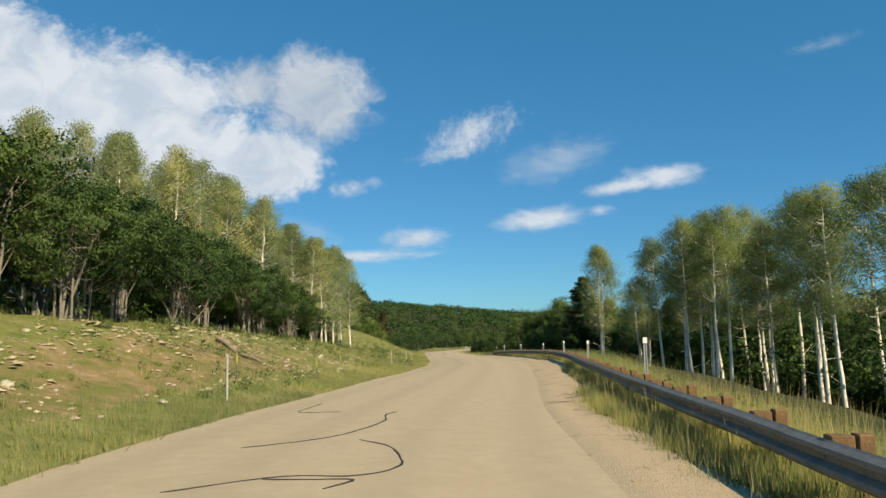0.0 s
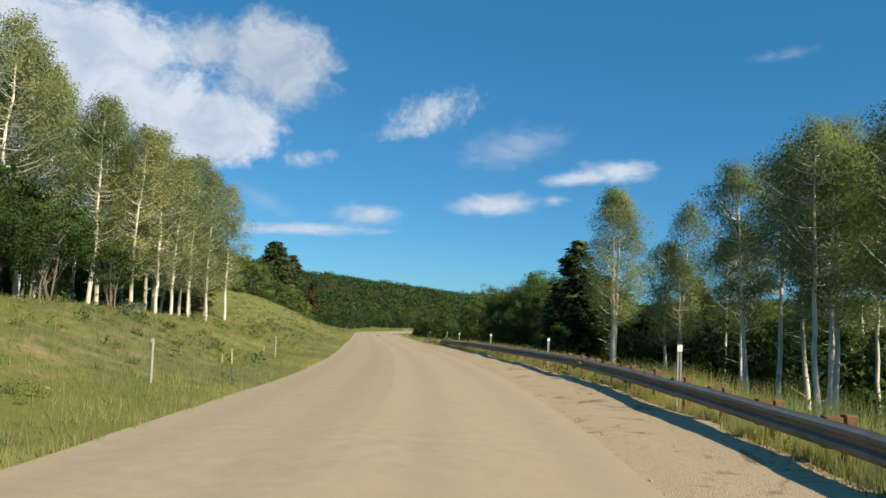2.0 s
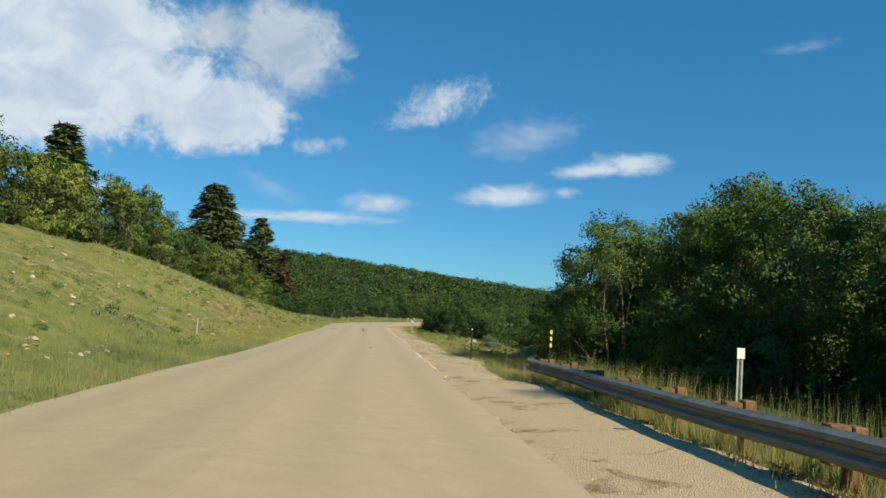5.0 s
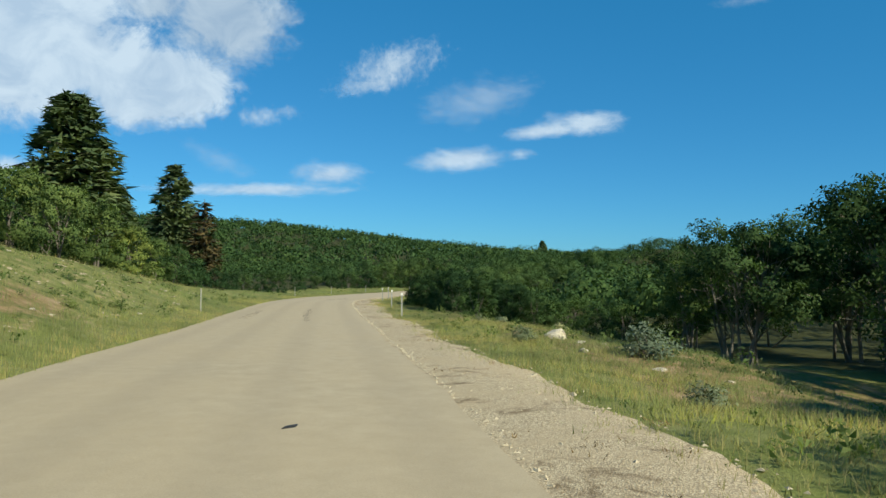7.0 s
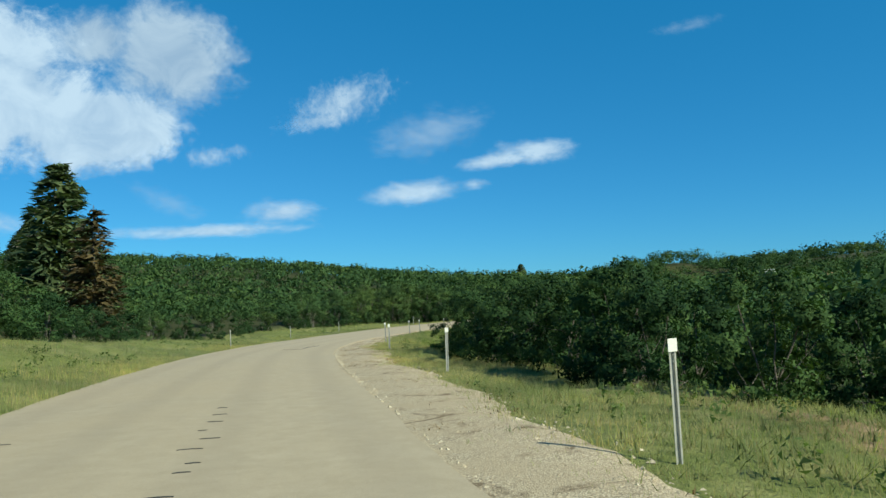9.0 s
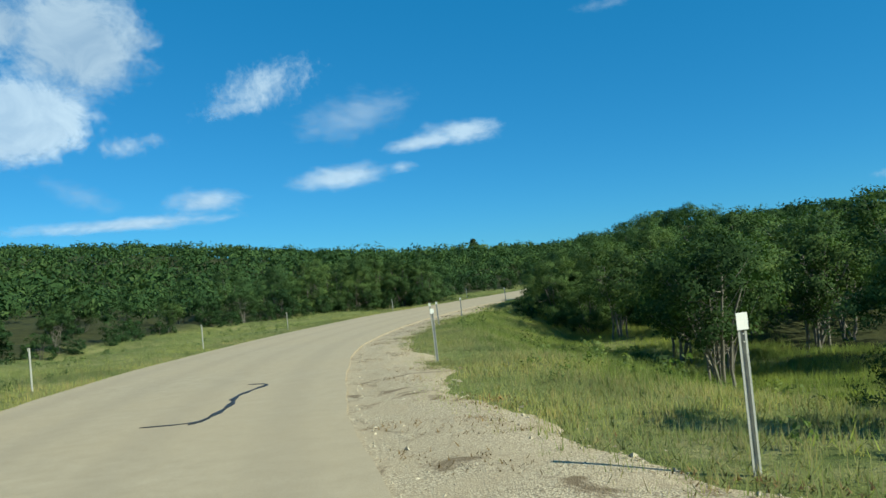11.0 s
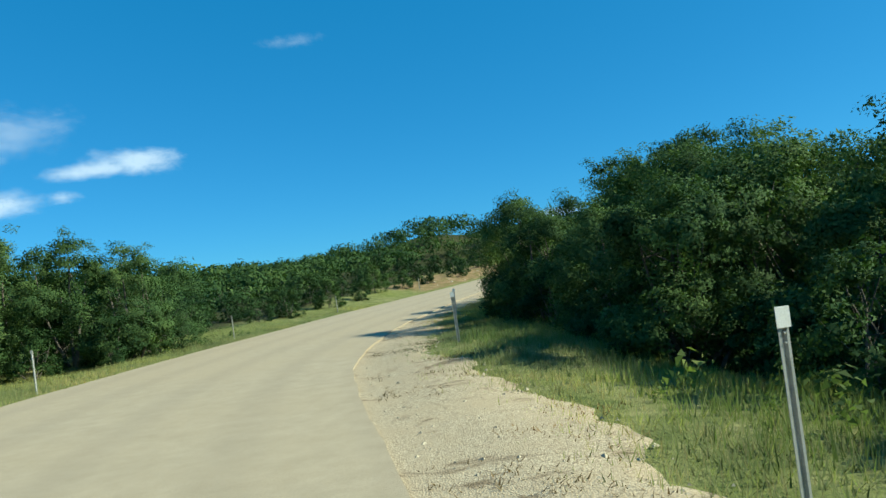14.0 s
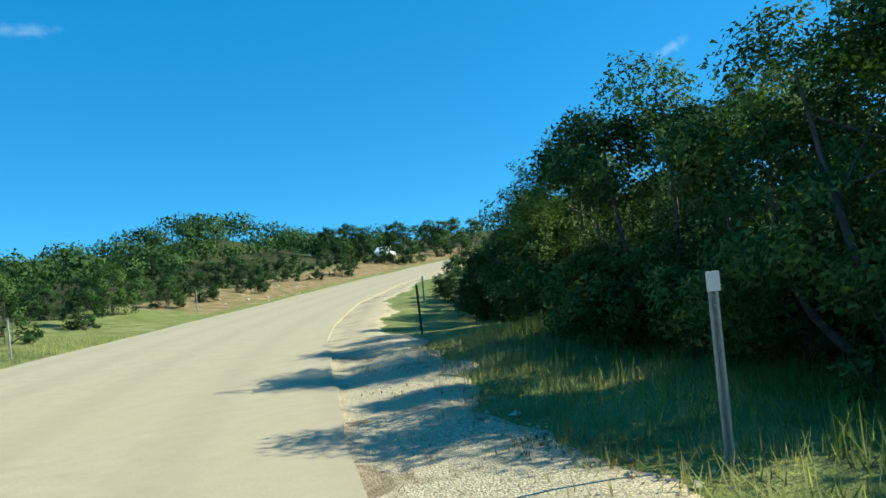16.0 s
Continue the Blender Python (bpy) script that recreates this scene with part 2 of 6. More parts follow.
def gravel_material():
    m, t, b = material("pale_gravel", 0.95, 0, 0.2)
    p = position(t)
    v = t.nodes.new("ShaderNodeTexVoronoi")
    v.inputs["Scale"].default_value = 52
    t.links.new(p, v.inputs["Vector"])
    mid = noise_tex(t, p, 1.1, 6, 0.65)
    stones = ramp(t, v.outputs["Distance"], [(0.0, (0.66, 0.575, 0.43)), (0.45, (0.50, 0.425, 0.305)), (0.85, (0.22, 0.17, 0.105))])
    grey = t.nodes.new("ShaderNodeRGBToBW")
    t.links.new(v.outputs["Color"], grey.inputs[0])
    tint = mix(t, 1.0, stones, ramp(t, grey.outputs[0], [(0.2, (0.68, 0.66, 0.64)), (0.8, (1.25, 1.22, 1.15))]), "MULTIPLY")
    sand = mix(t, noise_tex(t, p, 9, 4), (0.37, 0.29, 0.185), (0.48, 0.385, 0.255))
    col = mix(t, ramp(t, mid, [(0.40, (0.08, 0.08, 0.08)), (0.62, (0.75, 0.75, 0.75))]), tint, sand)
    # hard-packed sand where the shoulder runs along the guardrail
    xyz = t.nodes.new("ShaderNodeSeparateXYZ")
    t.links.new(p, xyz.inputs[0])
    packed = node(t, "ShaderNodeMapRange", **{"From Min": 108, "From Max": 96, "To Max": 0.62})
    t.links.new(xyz.outputs["Y"], packed.inputs["Value"])
    col = mix(t, packed.outputs[0], col, sand)
    twigs = noise_tex(t, p, 0.85, 7, 0.72, 1.2)
    col = mix(t, ramp(t, twigs, [(0.55, (0, 0, 0)), (0.64, (0.85, 0.85, 0.85))]), col, (0.15, 0.105, 0.06))
    t.links.new(col, b.inputs["Base Color"])
    bump(t, b, v.outputs["Distance"], 0.6, 0.014)
    return m


GROUND, ROAD, GRAVEL = ground_material(), road_material(), gravel_material()


# ---- mesh helpers ----
def mesh_from(name, verts, quads, mat, smooth=False, attributes=(), normals=None):
    """A mesh of quads or triangles from arrays; normals: one for each corner point, for foliage that shades as a rounded mass."""
    verts, quads = np.asarray(verts, np.float32), np.asarray(quads, np.int32)
    n, k = quads.shape
    me = bpy.data.meshes.new(name)
    me.vertices.add(len(verts))
    me.vertices.foreach_set("co", verts.ravel())
    me.loops.add(n * k)
    me.loops.foreach_set("vertex_index", quads.ravel())
    me.polygons.add(n)
    me.polygons.foreach_set("loop_start", np.arange(0, n * k, k, dtype=np.int32))
    me.polygons.foreach_set("loop_total", np.full(n, k, np.int32))
    me.polygons.foreach_set("use_smooth", np.full(n, smooth))
    for key, values in attributes:
        me.attributes.new(key, "FLOAT", "POINT").data.foreach_set("value", np.asarray(values, np.float32))
    me.materials.append(mat)
    me.update(calc_edges=True)
    if normals is not None:
        me.polygons.foreach_set("use_smooth", np.full(n, True))
        me.normals_split_custom_set_from_vertices(np.asarray(normals, float).tolist())
    return me


def unit(v):
    return v / (np.linalg.norm(v, axis=-1, keepdims=True) + 1e-9)


def massed(tri, out, soft=0.7):
    """Turns leaf triangles (n, 3, 3) to face along out, and gives their points normals between the leaf's own and out."""
    out = unit(out)
    own = unit(np.cross(tri[:, 1] - tri[:, 0], tri[:, 2] - tri[:, 0]))
    back = (own * out).sum(1) < 0
    tri[back] = tri[back][:, ::-1]
    own[back] *= -1
    nor = unit(own * (1 - soft) + out * soft)
    v = tri.reshape(-1, 3)
    return v, np.arange(len(v)).reshape(-1, 3), np.repeat(nor, 3, axis=0)


def mesh_of(name, bm, mat, smooth=False):
    me = bpy.data.meshes.new(name)
    bm.to_mesh(me)
    bm.free()
    me.materials.append(mat)
    if smooth:
        me.polygons.foreach_set("use_smooth", np.full(len(me.polygons), True))
    return me


def part(name, me, parent, label="", m=None):
    ob = new(name, me)
    ob.parent = parent
    if m is not None:
        ob.matrix_basis = m
    if label:
        ob["label"] = label
    return ob


def box(bm, size, at=(0, 0, 0), turn=None, edge=0.0):
    made = bmesh.ops.create_cube(bm, size=1.0)["verts"]
    m = Matrix.Translation(at) @ (turn or Matrix()) @ Matrix.Diagonal((*size, 1))
    bmesh.ops.transform(bm, matrix=m, verts=made)
    if edge:
        edges = list({e for v in made for e in v.link_edges})
        bmesh.ops.bevel(bm, geom=edges, offset=edge, segments=1, affect="EDGES")


def tube_arrays(points, radii, sides=7):
    """Rings along a bent, tapering limb."""
    pts = np.asarray(points, float)
    d = np.gradient(pts, axis=0)
    d /= np.linalg.norm(d, axis=1)[:, None] + 1e-9
    ref = np.where(np.abs(d[:, 2:3]) > 0.9, np.array([[1.0, 0, 0]]), np.array([[0, 0, 1.0]]))
    a = np.cross(d, ref)
    a /= np.linalg.norm(a, axis=1)[:, None]
    b = np.cross(d, a)
    ang = np.linspace(0, 2 * np.pi, sides, endpoint=False)
    ring = a[:, None] * np.cos(ang)[None, :, None] + b[:, None] * np.sin(ang)[None, :, None]
    v = (pts[:, None] + ring * np.asarray(radii)[:, None, None]).reshape(-1, 3)
    n = len(pts)
    i, j = np.meshgrid(np.arange(n - 1), np.arange(sides), indexing="ij")
    q = np.stack([i * sides + j, i * sides + (j + 1) % sides, (i + 1) * sides + (j + 1) % sides, (i + 1) * sides + j], -1).reshape(-1, 4)
    return v, q


def join(pieces):
    vs, qs, k = [], [], 0
    for v, q in pieces:
        vs.append(v)
        qs.append(q + k)
        k += len(v)
    return np.vstack(vs), np.vstack(qs)


def leaves(r, centres, count, spread, size, flat=0.7, outward=None, soft=0.7):
    """Pointed leaf sprays scattered round twig ends, facing away from the points given."""
    c = np.repeat(centres, count, axis=0)
    n = len(c)
    p = c + unit(r.normal(0, 1, (n, 3))) * (r.uniform(0, 1, (n, 1)) ** 0.5) * 1.75 * np.array([spread, spread, spread * flat])
    up = r.normal(0, 0.75, (n, 3)) + np.array([0, 0, 0.45])
    if outward is not None:
        o = p - outward
        up += 0.9 * o / (np.linalg.norm(o, axis=1)[:, None] + 1e-6)
    up /= np.linalg.norm(up, axis=1)[:, None]
    a = np.cross(up, r.normal(0, 1, (n, 3)))
    a /= np.linalg.norm(a, axis=1)[:, None] + 1e-9
    b = np.cross(up, a)
    s = size * r.uniform(0.6, 1.4, (n, 1))
    tri = np.stack([p - a * s * 0.8 + b * s * 0.55, p - a * s * 0.8 - b * s * 0.55, p + a * s * 1.1], 1)
    return massed(tri, unit(p - (c if outward is None else outward)) + np.array([0, 0, 0.25]), soft)


# ---- the lie of the land ----
CENTRE = np.array([(-2.6, -60, 0.9), (-2.2, -20, 0.45), (-1.75, 0, 0.0), (-1.3, 12, -0.22), (0.1, 25, -0.54), (1.3, 38, -0.88), (1.9, 50, -1.22),
                   (2.0, 65, -1.75), (1.75, 80, -2.3), (1.2, 95, -2.85), (0.75, 110, -3.42), (0.3, 125, -3.9), (-0.25, 140, -4.4),
                   (-0.85, 155, -4.8), (-1.3, 170, -5.2), (-1.15, 182, -5.6), (0.2, 194, -5.95), (2.6, 205, -6.25), (6.0, 214.5, -6.4),
                   (10.2, 223, -6.45), (15.2, 231.3, -6.48), (21.2, 238.9, -6.5), (28.0, 245.7, -6.4), (37.0, 253.3, -6.15), (47, 260.3, -5.8),
                   (58, 266.8, -5.3), (72, 273.4, -4.4), (88, 279, -3.2), (110, 284, -1.4), (140, 287, 0.6), (200, 288, 3)], float)
HALF = 3.38


def right_half(s):
    """Half width of the pavement on its right, which is wider round the bend."""
    return HALF + np.interp(s, [10, 20, 34, 46, 165, 190, 212, 228, 262, 290], [0, -0.32, -0.32, -0.06, -0.06, 0.30, 0.62, 0.85, 0.85, 0.2])


def spline(points, step):
    p = np.vstack([2 * points[0] - points[1], points, 2 * points[-1] - points[-2]])
    out = []
    for k in range(1, len(p) - 2):
        n = max(2, int(np.linalg.norm(p[k + 1] - p[k]) / step))
        t = np.linspace(0, 1, n, endpoint=False)[:, None]
        a, b, c, d = p[k - 1], p[k], p[k + 1], p[k + 2]
        out.append(0.5 * (2 * b + (c - a) * t + (2 * a - 5 * b + 4 * c - d) * t ** 2 + (3 * b - a - 3 * c + d) * t ** 3))
    return np.vstack(out + [points[-1:]])


LINE = spline(CENTRE, 1.0)
TANGENT = np.gradient(LINE[:, :2], axis=0)
TANGENT /= np.linalg.norm(TANGENT, axis=1)[:, None]
RIGHT = np.stack([TANGENT[:, 1], -TANGENT[:, 0]], 1)
RUN = np.concatenate([[0], np.cumsum(np.linalg.norm(np.diff(LINE[:, :2], axis=0), axis=1))])
RUN -= RUN[np.argmin(np.abs(LINE[:, 1]))]        # 0 where the road passes y = 0


def road_frame(x, y):
    """Run along the road, distance to the right of its middle, and its height there."""
    x, y = np.atleast_1d(np.asarray(x, float)), np.atleast_1d(np.asarray(y, float))
    s, d, z = np.empty(len(x)), np.empty(len(x)), np.empty(len(x))
    for k in range(0, len(x), 20000):
        px, py = x[k:k + 20000, None], y[k:k + 20000, None]
        i = np.argmin((px - LINE[None, :, 0]) ** 2 + (py - LINE[None, :, 1]) ** 2, axis=1)
        dx, dy = px[:, 0] - LINE[i, 0], py[:, 0] - LINE[i, 1]
        along = dx * TANGENT[i, 0] + dy * TANGENT[i, 1]
        side = dx * RIGHT[i, 0] + dy * RIGHT[i, 1]
        dist = np.hypot(dx, dy)
        s[k:k + 20000] = RUN[i] + along
        d[k:k + 20000] = np.sign(side) * np.where(dist > 30, dist, np.abs(side))
        z[k:k + 20000] = np.interp(RUN[i] + along, RUN, LINE[:, 2])
    return s, d, z


def table(s, *rows):
    return np.interp(s, [r[0] for r in rows], [r[1] for r in rows])


def ease(t):
    t = np.clip(t, 0, 1)
    return t * t * (3 - 2 * t)


WAVES = [(rng.uniform(0, 6.28), rng.uniform(0, 6.28), w, a) for w, a in ((23, 0.20), (11, 0.13), (6.1, 0.09), (3.3, 0.06), (1.7, 0.035)) for _ in range(3)]


def rough_land(x, y):
    z = np.zeros_like(x)
    for p, q, w, a in WAVES:
        z += a * np.sin((x * math.cos(p) + y * math.sin(p)) * 6.283 / w + q)
    return z / 1.7


KNOLLS = [(86, 306, 5.2, 14), (99, 304, 1.4, 14)]


def far_hills(x, y):
    """The ring of low hills round the valley: their height by bearing from the road's middle stretch."""
    dx, dy = x - 1.5, y - 136
    r, b = np.hypot(dx, dy), np.degrees(np.arctan2(dx, dy))
    top = np.interp(b, [-180, -90, -60, -30, -12, -6, 0.5, 6.7, 13, 20, 26, 32, 41, 60, 90, 180],
                    [6, 9, 15, 20.5, 19.4, 17.2, 13.7, 10.0, 6.8, 4.2, 5.8, 7.6, 8.4, 8, 7, 6])
    start = np.interp(b, [15, 26], [125, 195])
    z = top * ease((r - start) / (325 - start)) - 0.03 * np.clip(r - 330, 0, 300)
    for kx, ky, h, w in KNOLLS:
        z += h * np.exp(-((x - kx) ** 2 + (y - ky) ** 2) / (w * w))
    return z


def left_fall(s):
    """How far the pavement's left edge lies below its middle, where the road tilts that way."""
    return np.interp(s, [30, 45, 54, 64, 85, 97, 112, 125], [0, 0.13, 0.22, 0.25, 0.16, 0.10, 0.10, 0])


def land(x, y):
    """Height of the ground."""
    x, y = np.atleast_1d(np.asarray(x, float)), np.atleast_1d(np.asarray(y, float))
    s, d, zr = road_frame(x, y)
    left, right = -d - HALF, d - right_half(s)
    far = ease((np.abs(d) - 25) / 120)
    base = zr * (1 - far) + far * (-6.5)
    bank = table(s, (-40, 2.4), (20, 2.5), (45, 2.0), (70, 1.5), (90, 1.4), (103, 3.4), (118, 5.2), (142, 5.0), (160, 3.0), (178, 1.5), (190, 0.7), (200, 0.2), (222, 0.0), (262, 0.0), (275, 0.3), (290, 0.9), (330, 1.2))
    wide = table(s, (-40, 8.5), (50, 8.5), (90, 9.5), (115, 15), (150, 13), (180, 10), (220, 8), (300, 6))
    fall = table(s, (-40, 5), (70, 4.8), (95, 3.0), (115, 1.4), (150, 1.2), (182, 1.7), (205, 1.8), (228, 1.1), (250, 0.6), (300, -1.0))
    start = table(s, (-40, 2.6), (10, 1.8), (30, 3.2), (95, 3.2), (110, 2.8), (170, 3.0), (195, 3.6), (245, 3.6), (300, 2.6))
    reach = table(s, (-40, 24), (90, 24), (115, 14), (150, 12), (190, 6.5), (215, 6.0), (240, 6), (300, 8))
    zl = bank * (0.55 * np.clip((left - 0.7) / wide, 0, 1) + 0.45 * ease((left - 0.7) / wide)) + table(s, (0, 0.035), (150, 0.035), (180, 0.075), (225, 0.075), (245, 0.045), (270, 0.0), (330, 0.0)) * np.clip(left - wide, 0, table(s, (150, 30), (185, 75), (230, 75), (260, 30)))
    zd = table(s, (0, -0.035), (160, -0.03), (200, 0.0), (235, 0.02), (250, 0.0)) * np.clip(right, 0, 2.8) - fall * ease((right - start) / reach)
    z = base + np.where(d < 0, zl, zd)
    z -= left_fall(s) * np.clip(-d / HALF, 0, 1) * (1 - ease((left - 2) / 9))
    # the grassed verge that carries the guardrail
    z += 0.14 * ease((right - 1.4) / 0.5) * ease((3.8 - right) / 1.4) * ease((s + 4) / 4) * ease((100 - s) / 4)
    z += far_hills(x, y) * ease((np.abs(d) - 9) / 25)
    off = np.maximum(left, right)
    z += rough_land(x, y) * ease((off - 0.6) / 4) * 0.75
    # the bed below the carriageway
    z -= 0.30 * (1 - ease((off + 0.75) / 0.5)) + 0.075 * (1 - ease((off - 0.1) / 1.2))
    return z


def at(x, y, sink=0.0):
    return float(land(x, y)[0]) - sink


def by_road(s, d):
    """The place at a run along the road and a distance to its right."""
    return (float(np.interp(s, RUN, LINE[:, 0]) + d * np.interp(s, RUN, RIGHT[:, 0])),
            float(np.interp(s, RUN, LINE[:, 1]) + d * np.interp(s, RUN, RIGHT[:, 1])))


def spaced(lo, hi, step, out, growth):
    mid = list(np.arange(lo, hi, step))
    a, b, w = [], [], step
    p, q = mid[0], mid[-1]
    while mid[0] - p < out:
        w *= growth
        p -= w
        q += w
        a.append(p)
        b.append(q)
    return np.array(a[::-1] + mid + b)


gx, gy = spaced(-27, 66, 0.72, 2600, 1.17), spaced(-14, 292, 0.95, 2600, 1.17)
GX, GY = np.meshgrid(gx, gy)
flat_x, flat_y = GX.ravel(), GY.ravel()
gz = land(flat_x, flat_y)
gs, gd, _ = road_frame(flat_x, flat_y)


def woods_left(s):
    return table(s, (-40, 9), (30, 9.3), (60, 9.8), (90, 10.5), (100, 15), (118, 19), (140, 17.5), (160, 13.5), (178, 11), (200, 9.5), (225, 9), (246, 9.5), (260, 4.5), (280, 4.5), (290, 7), (300, 8))


def woods_right(s):
    return table(s, (-40, 3.2), (60, 3.6), (95, 5), (104, 5.5), (122, 6.5), (126, 15), (150, 14), (156, 6.0), (182, 7.5), (190, 14), (208, 14.5), (222, 8.5), (235, 5.5), (255, 5), (300, 6))


# woods floor mask; reaches out past the trees to paint their shade on the slope
litter_shade = np.where(gd < 0, ease((-gd - HALF - woods_left(gs)) / 3), ease((gd - HALF - woods_right(gs)) / 2.5))
litter_shade *= 1 - ease((5.0 - np.abs(gd - (gs - 152) * 0.8 - 14) - 2.4) / 2) * ease((gs - 150) / 4) * ease((196 - gs) / 6) * (gd > 0)
soil = ((0.62 * ease((46 - gs) / 22) + 0.42 * ease((gs - 30) / 14) * ease((82 - gs) / 16)) * ease((gs + 12) / 10) * ease((-gd - HALF - 0.8) / 2) * ease((8.0 + HALF + gd) / 3)
        + 0.40 * ease((gs - 120) / 5) * ease((142 - gs) / 6) * ease((-gd - HALF - 1.2) / 1.5) * ease((6 + HALF + gd) / 2)
        + 0.34 * ease((gs - 92) / 12) * ease((168 - gs) / 15) * ease((-gd - HALF - 1.5) / 3) * ease((15 + HALF + gd) / 6)
        + 0.75 * ease((gs - 282) / 8) * ease((gd * -1 - HALF - 0.3) / 1) * ease((9 + HALF + gd) / 3)
        + 0.62 * ease((gs - 118) / 6) * ease((162 - gs) / 8) * ease((gd - HALF - 3) / 2) * ease((16 + HALF - gd) / 4)
        + 0.9 * ease((gd - HALF - 1.8) / 0.4) * ease((HALF + 3.6 - gd) / 0.8) * ease((gs + 10) / 5) * ease((100 - gs) / 6))
nx, ny = len(gx), len(gy)
gi, gj = np.meshgrid(np.arange(ny - 1), np.arange(nx - 1), indexing="ij")
gq = np.stack([gi * nx + gj, gi * nx + gj + 1, (gi + 1) * nx + gj + 1, (gi + 1) * nx + gj], -1).reshape(-1, 4)
ground = new("ground", mesh_from("ground", np.stack([flat_x, flat_y, gz], 1), gq, GROUND, True, (("soil", soil), ("litter_shade", litter_shade))))
tagged(ground, "grassy hillside with bare reddish soil patches and woodland floor darkened for tree shade", "ground", kind="structure")


# ---- the road and its gravel edge ----
def strip(name, s0, s1, step, offsets, mat, lift, wobble=0.0):
    """A sheet along the road; offsets and lift are functions of the run."""
    s = np.arange(s0, s1, step)
    cols = offsets(s)
    zs = np.interp(s, RUN, LINE[:, 2])
    k = cols.shape[1]
    x = np.interp(s, RUN, LINE[:, 0])[:, None] + cols * np.interp(s, RUN, RIGHT[:, 0])[:, None]
    y = np.interp(s, RUN, LINE[:, 1])[:, None] + cols * np.interp(s, RUN, RIGHT[:, 1])[:, None]
    z = lift(s, cols, zs, x, y)
    i, j = np.meshgrid(np.arange(len(s) - 1), np.arange(k - 1), indexing="ij")
    q = np.stack([i * k + j, i * k + j + 1, (i + 1) * k + j + 1, (i + 1) * k + j], -1).reshape(-1, 4)
    return mesh_from(name, np.stack([x, y, z], -1).reshape(-1, 3), q, mat, mat is not ROAD, (("across", cols.ravel()),))


def ragged(s, seed, amount):
    r = np.random.default_rng(seed)
    out = np.zeros_like(s)
    for w in (17, 6.3, 2.4, 0.9, 0.4):
        out += amount * (w / 17) ** 0.6 * np.sin(s * 6.283 / w + r.uniform(0, 6.28))
    return out / 2


def road_columns(s):
    inner = -HALF + (HALF + right_half(s))[:, None] * np.linspace(0, 1, 15)[None, :]
    inner[:, 0] += ragged(s, 3, 0.08) - 0.03
    inner[:, -1] += ragged(s, 4, 0.07)
    return np.hstack([inner[:, :1] - 0.02, inner, inner[:, -1:] + 0.03])


def road_height(s, c, zs, x, y):
    z = zs[:, None] - 0.018 * np.abs(c) * np.clip(1 - (s[:, None] - 170) / 30, 0, 1) + 0.012
    z -= left_fall(s)[:, None] * np.clip(-c / HALF, 0, 1)
    z[:, 0] -= 0.35
    z[:, -1] -= 0.35
    return z


road = new("road", strip("road", -55, 392, 0.5, road_columns, ROAD, road_height))
tagged(road, "pale tan chip-sealed two-lane road without markings", "road", kind="structure")


def shoulder_wide(s):
    return table(s, (-40, 1.4), (10, 1.1), (20, 1.1), (27, 1.6), (36, 1.95), (42, 2.3), (47, 2.45), (55, 2.6), (61, 2.6), (68, 2.35), (85, 2.2), (98, 2.2), (110, 2.1), (150, 1.9), (170, 2.3), (200, 2.2), (228, 2.3), (245, 2.0), (300, 1.6)) + ragged(s, 9, 0.42) * table(s, (95, 0.5), (105, 1), (165, 1), (180, 1.5))


def shoulder_columns(s):
    wide = shoulder_wide(s)
    half = right_half(s)
    out = half + wide
    t = np.array([0, 0.03, 0.2, 0.4, 0.6, 0.8, 0.93, 1.0])
    return (half - 0.25)[:, None] + (out - half + 0.25)[:, None] * t[None]


def shoulder_height(s, c, zs, x, y):
    z = land(x.ravel(), y.ravel()).reshape(x.shape)
    lift = np.array([0.0, 0.0, 0.035, 0.045, 0.045, 0.035, 0.01, -0.06])[None] + np.where(s < 98, 0.03, 0.0)[:, None]
    z = np.maximum(z, zs[:, None] - 0.035 * np.clip(c - right_half(s)[:, None], 0, 9) - table(s, (165, 0.09), (200, 0.06))[:, None]) + lift
    z[:, :2] = zs[:, None] - table(s, (165, 0.08), (200, 0.012))[:, None]
    return z


shoulder = new("gravel_shoulder", strip("gravel_shoulder", -40, 330, 0.35, shoulder_columns, GRAVEL, shoulder_height))
tagged(shoulder, "loose pale limestone gravel along the pavement edge", "road shoulder", kind="structure")

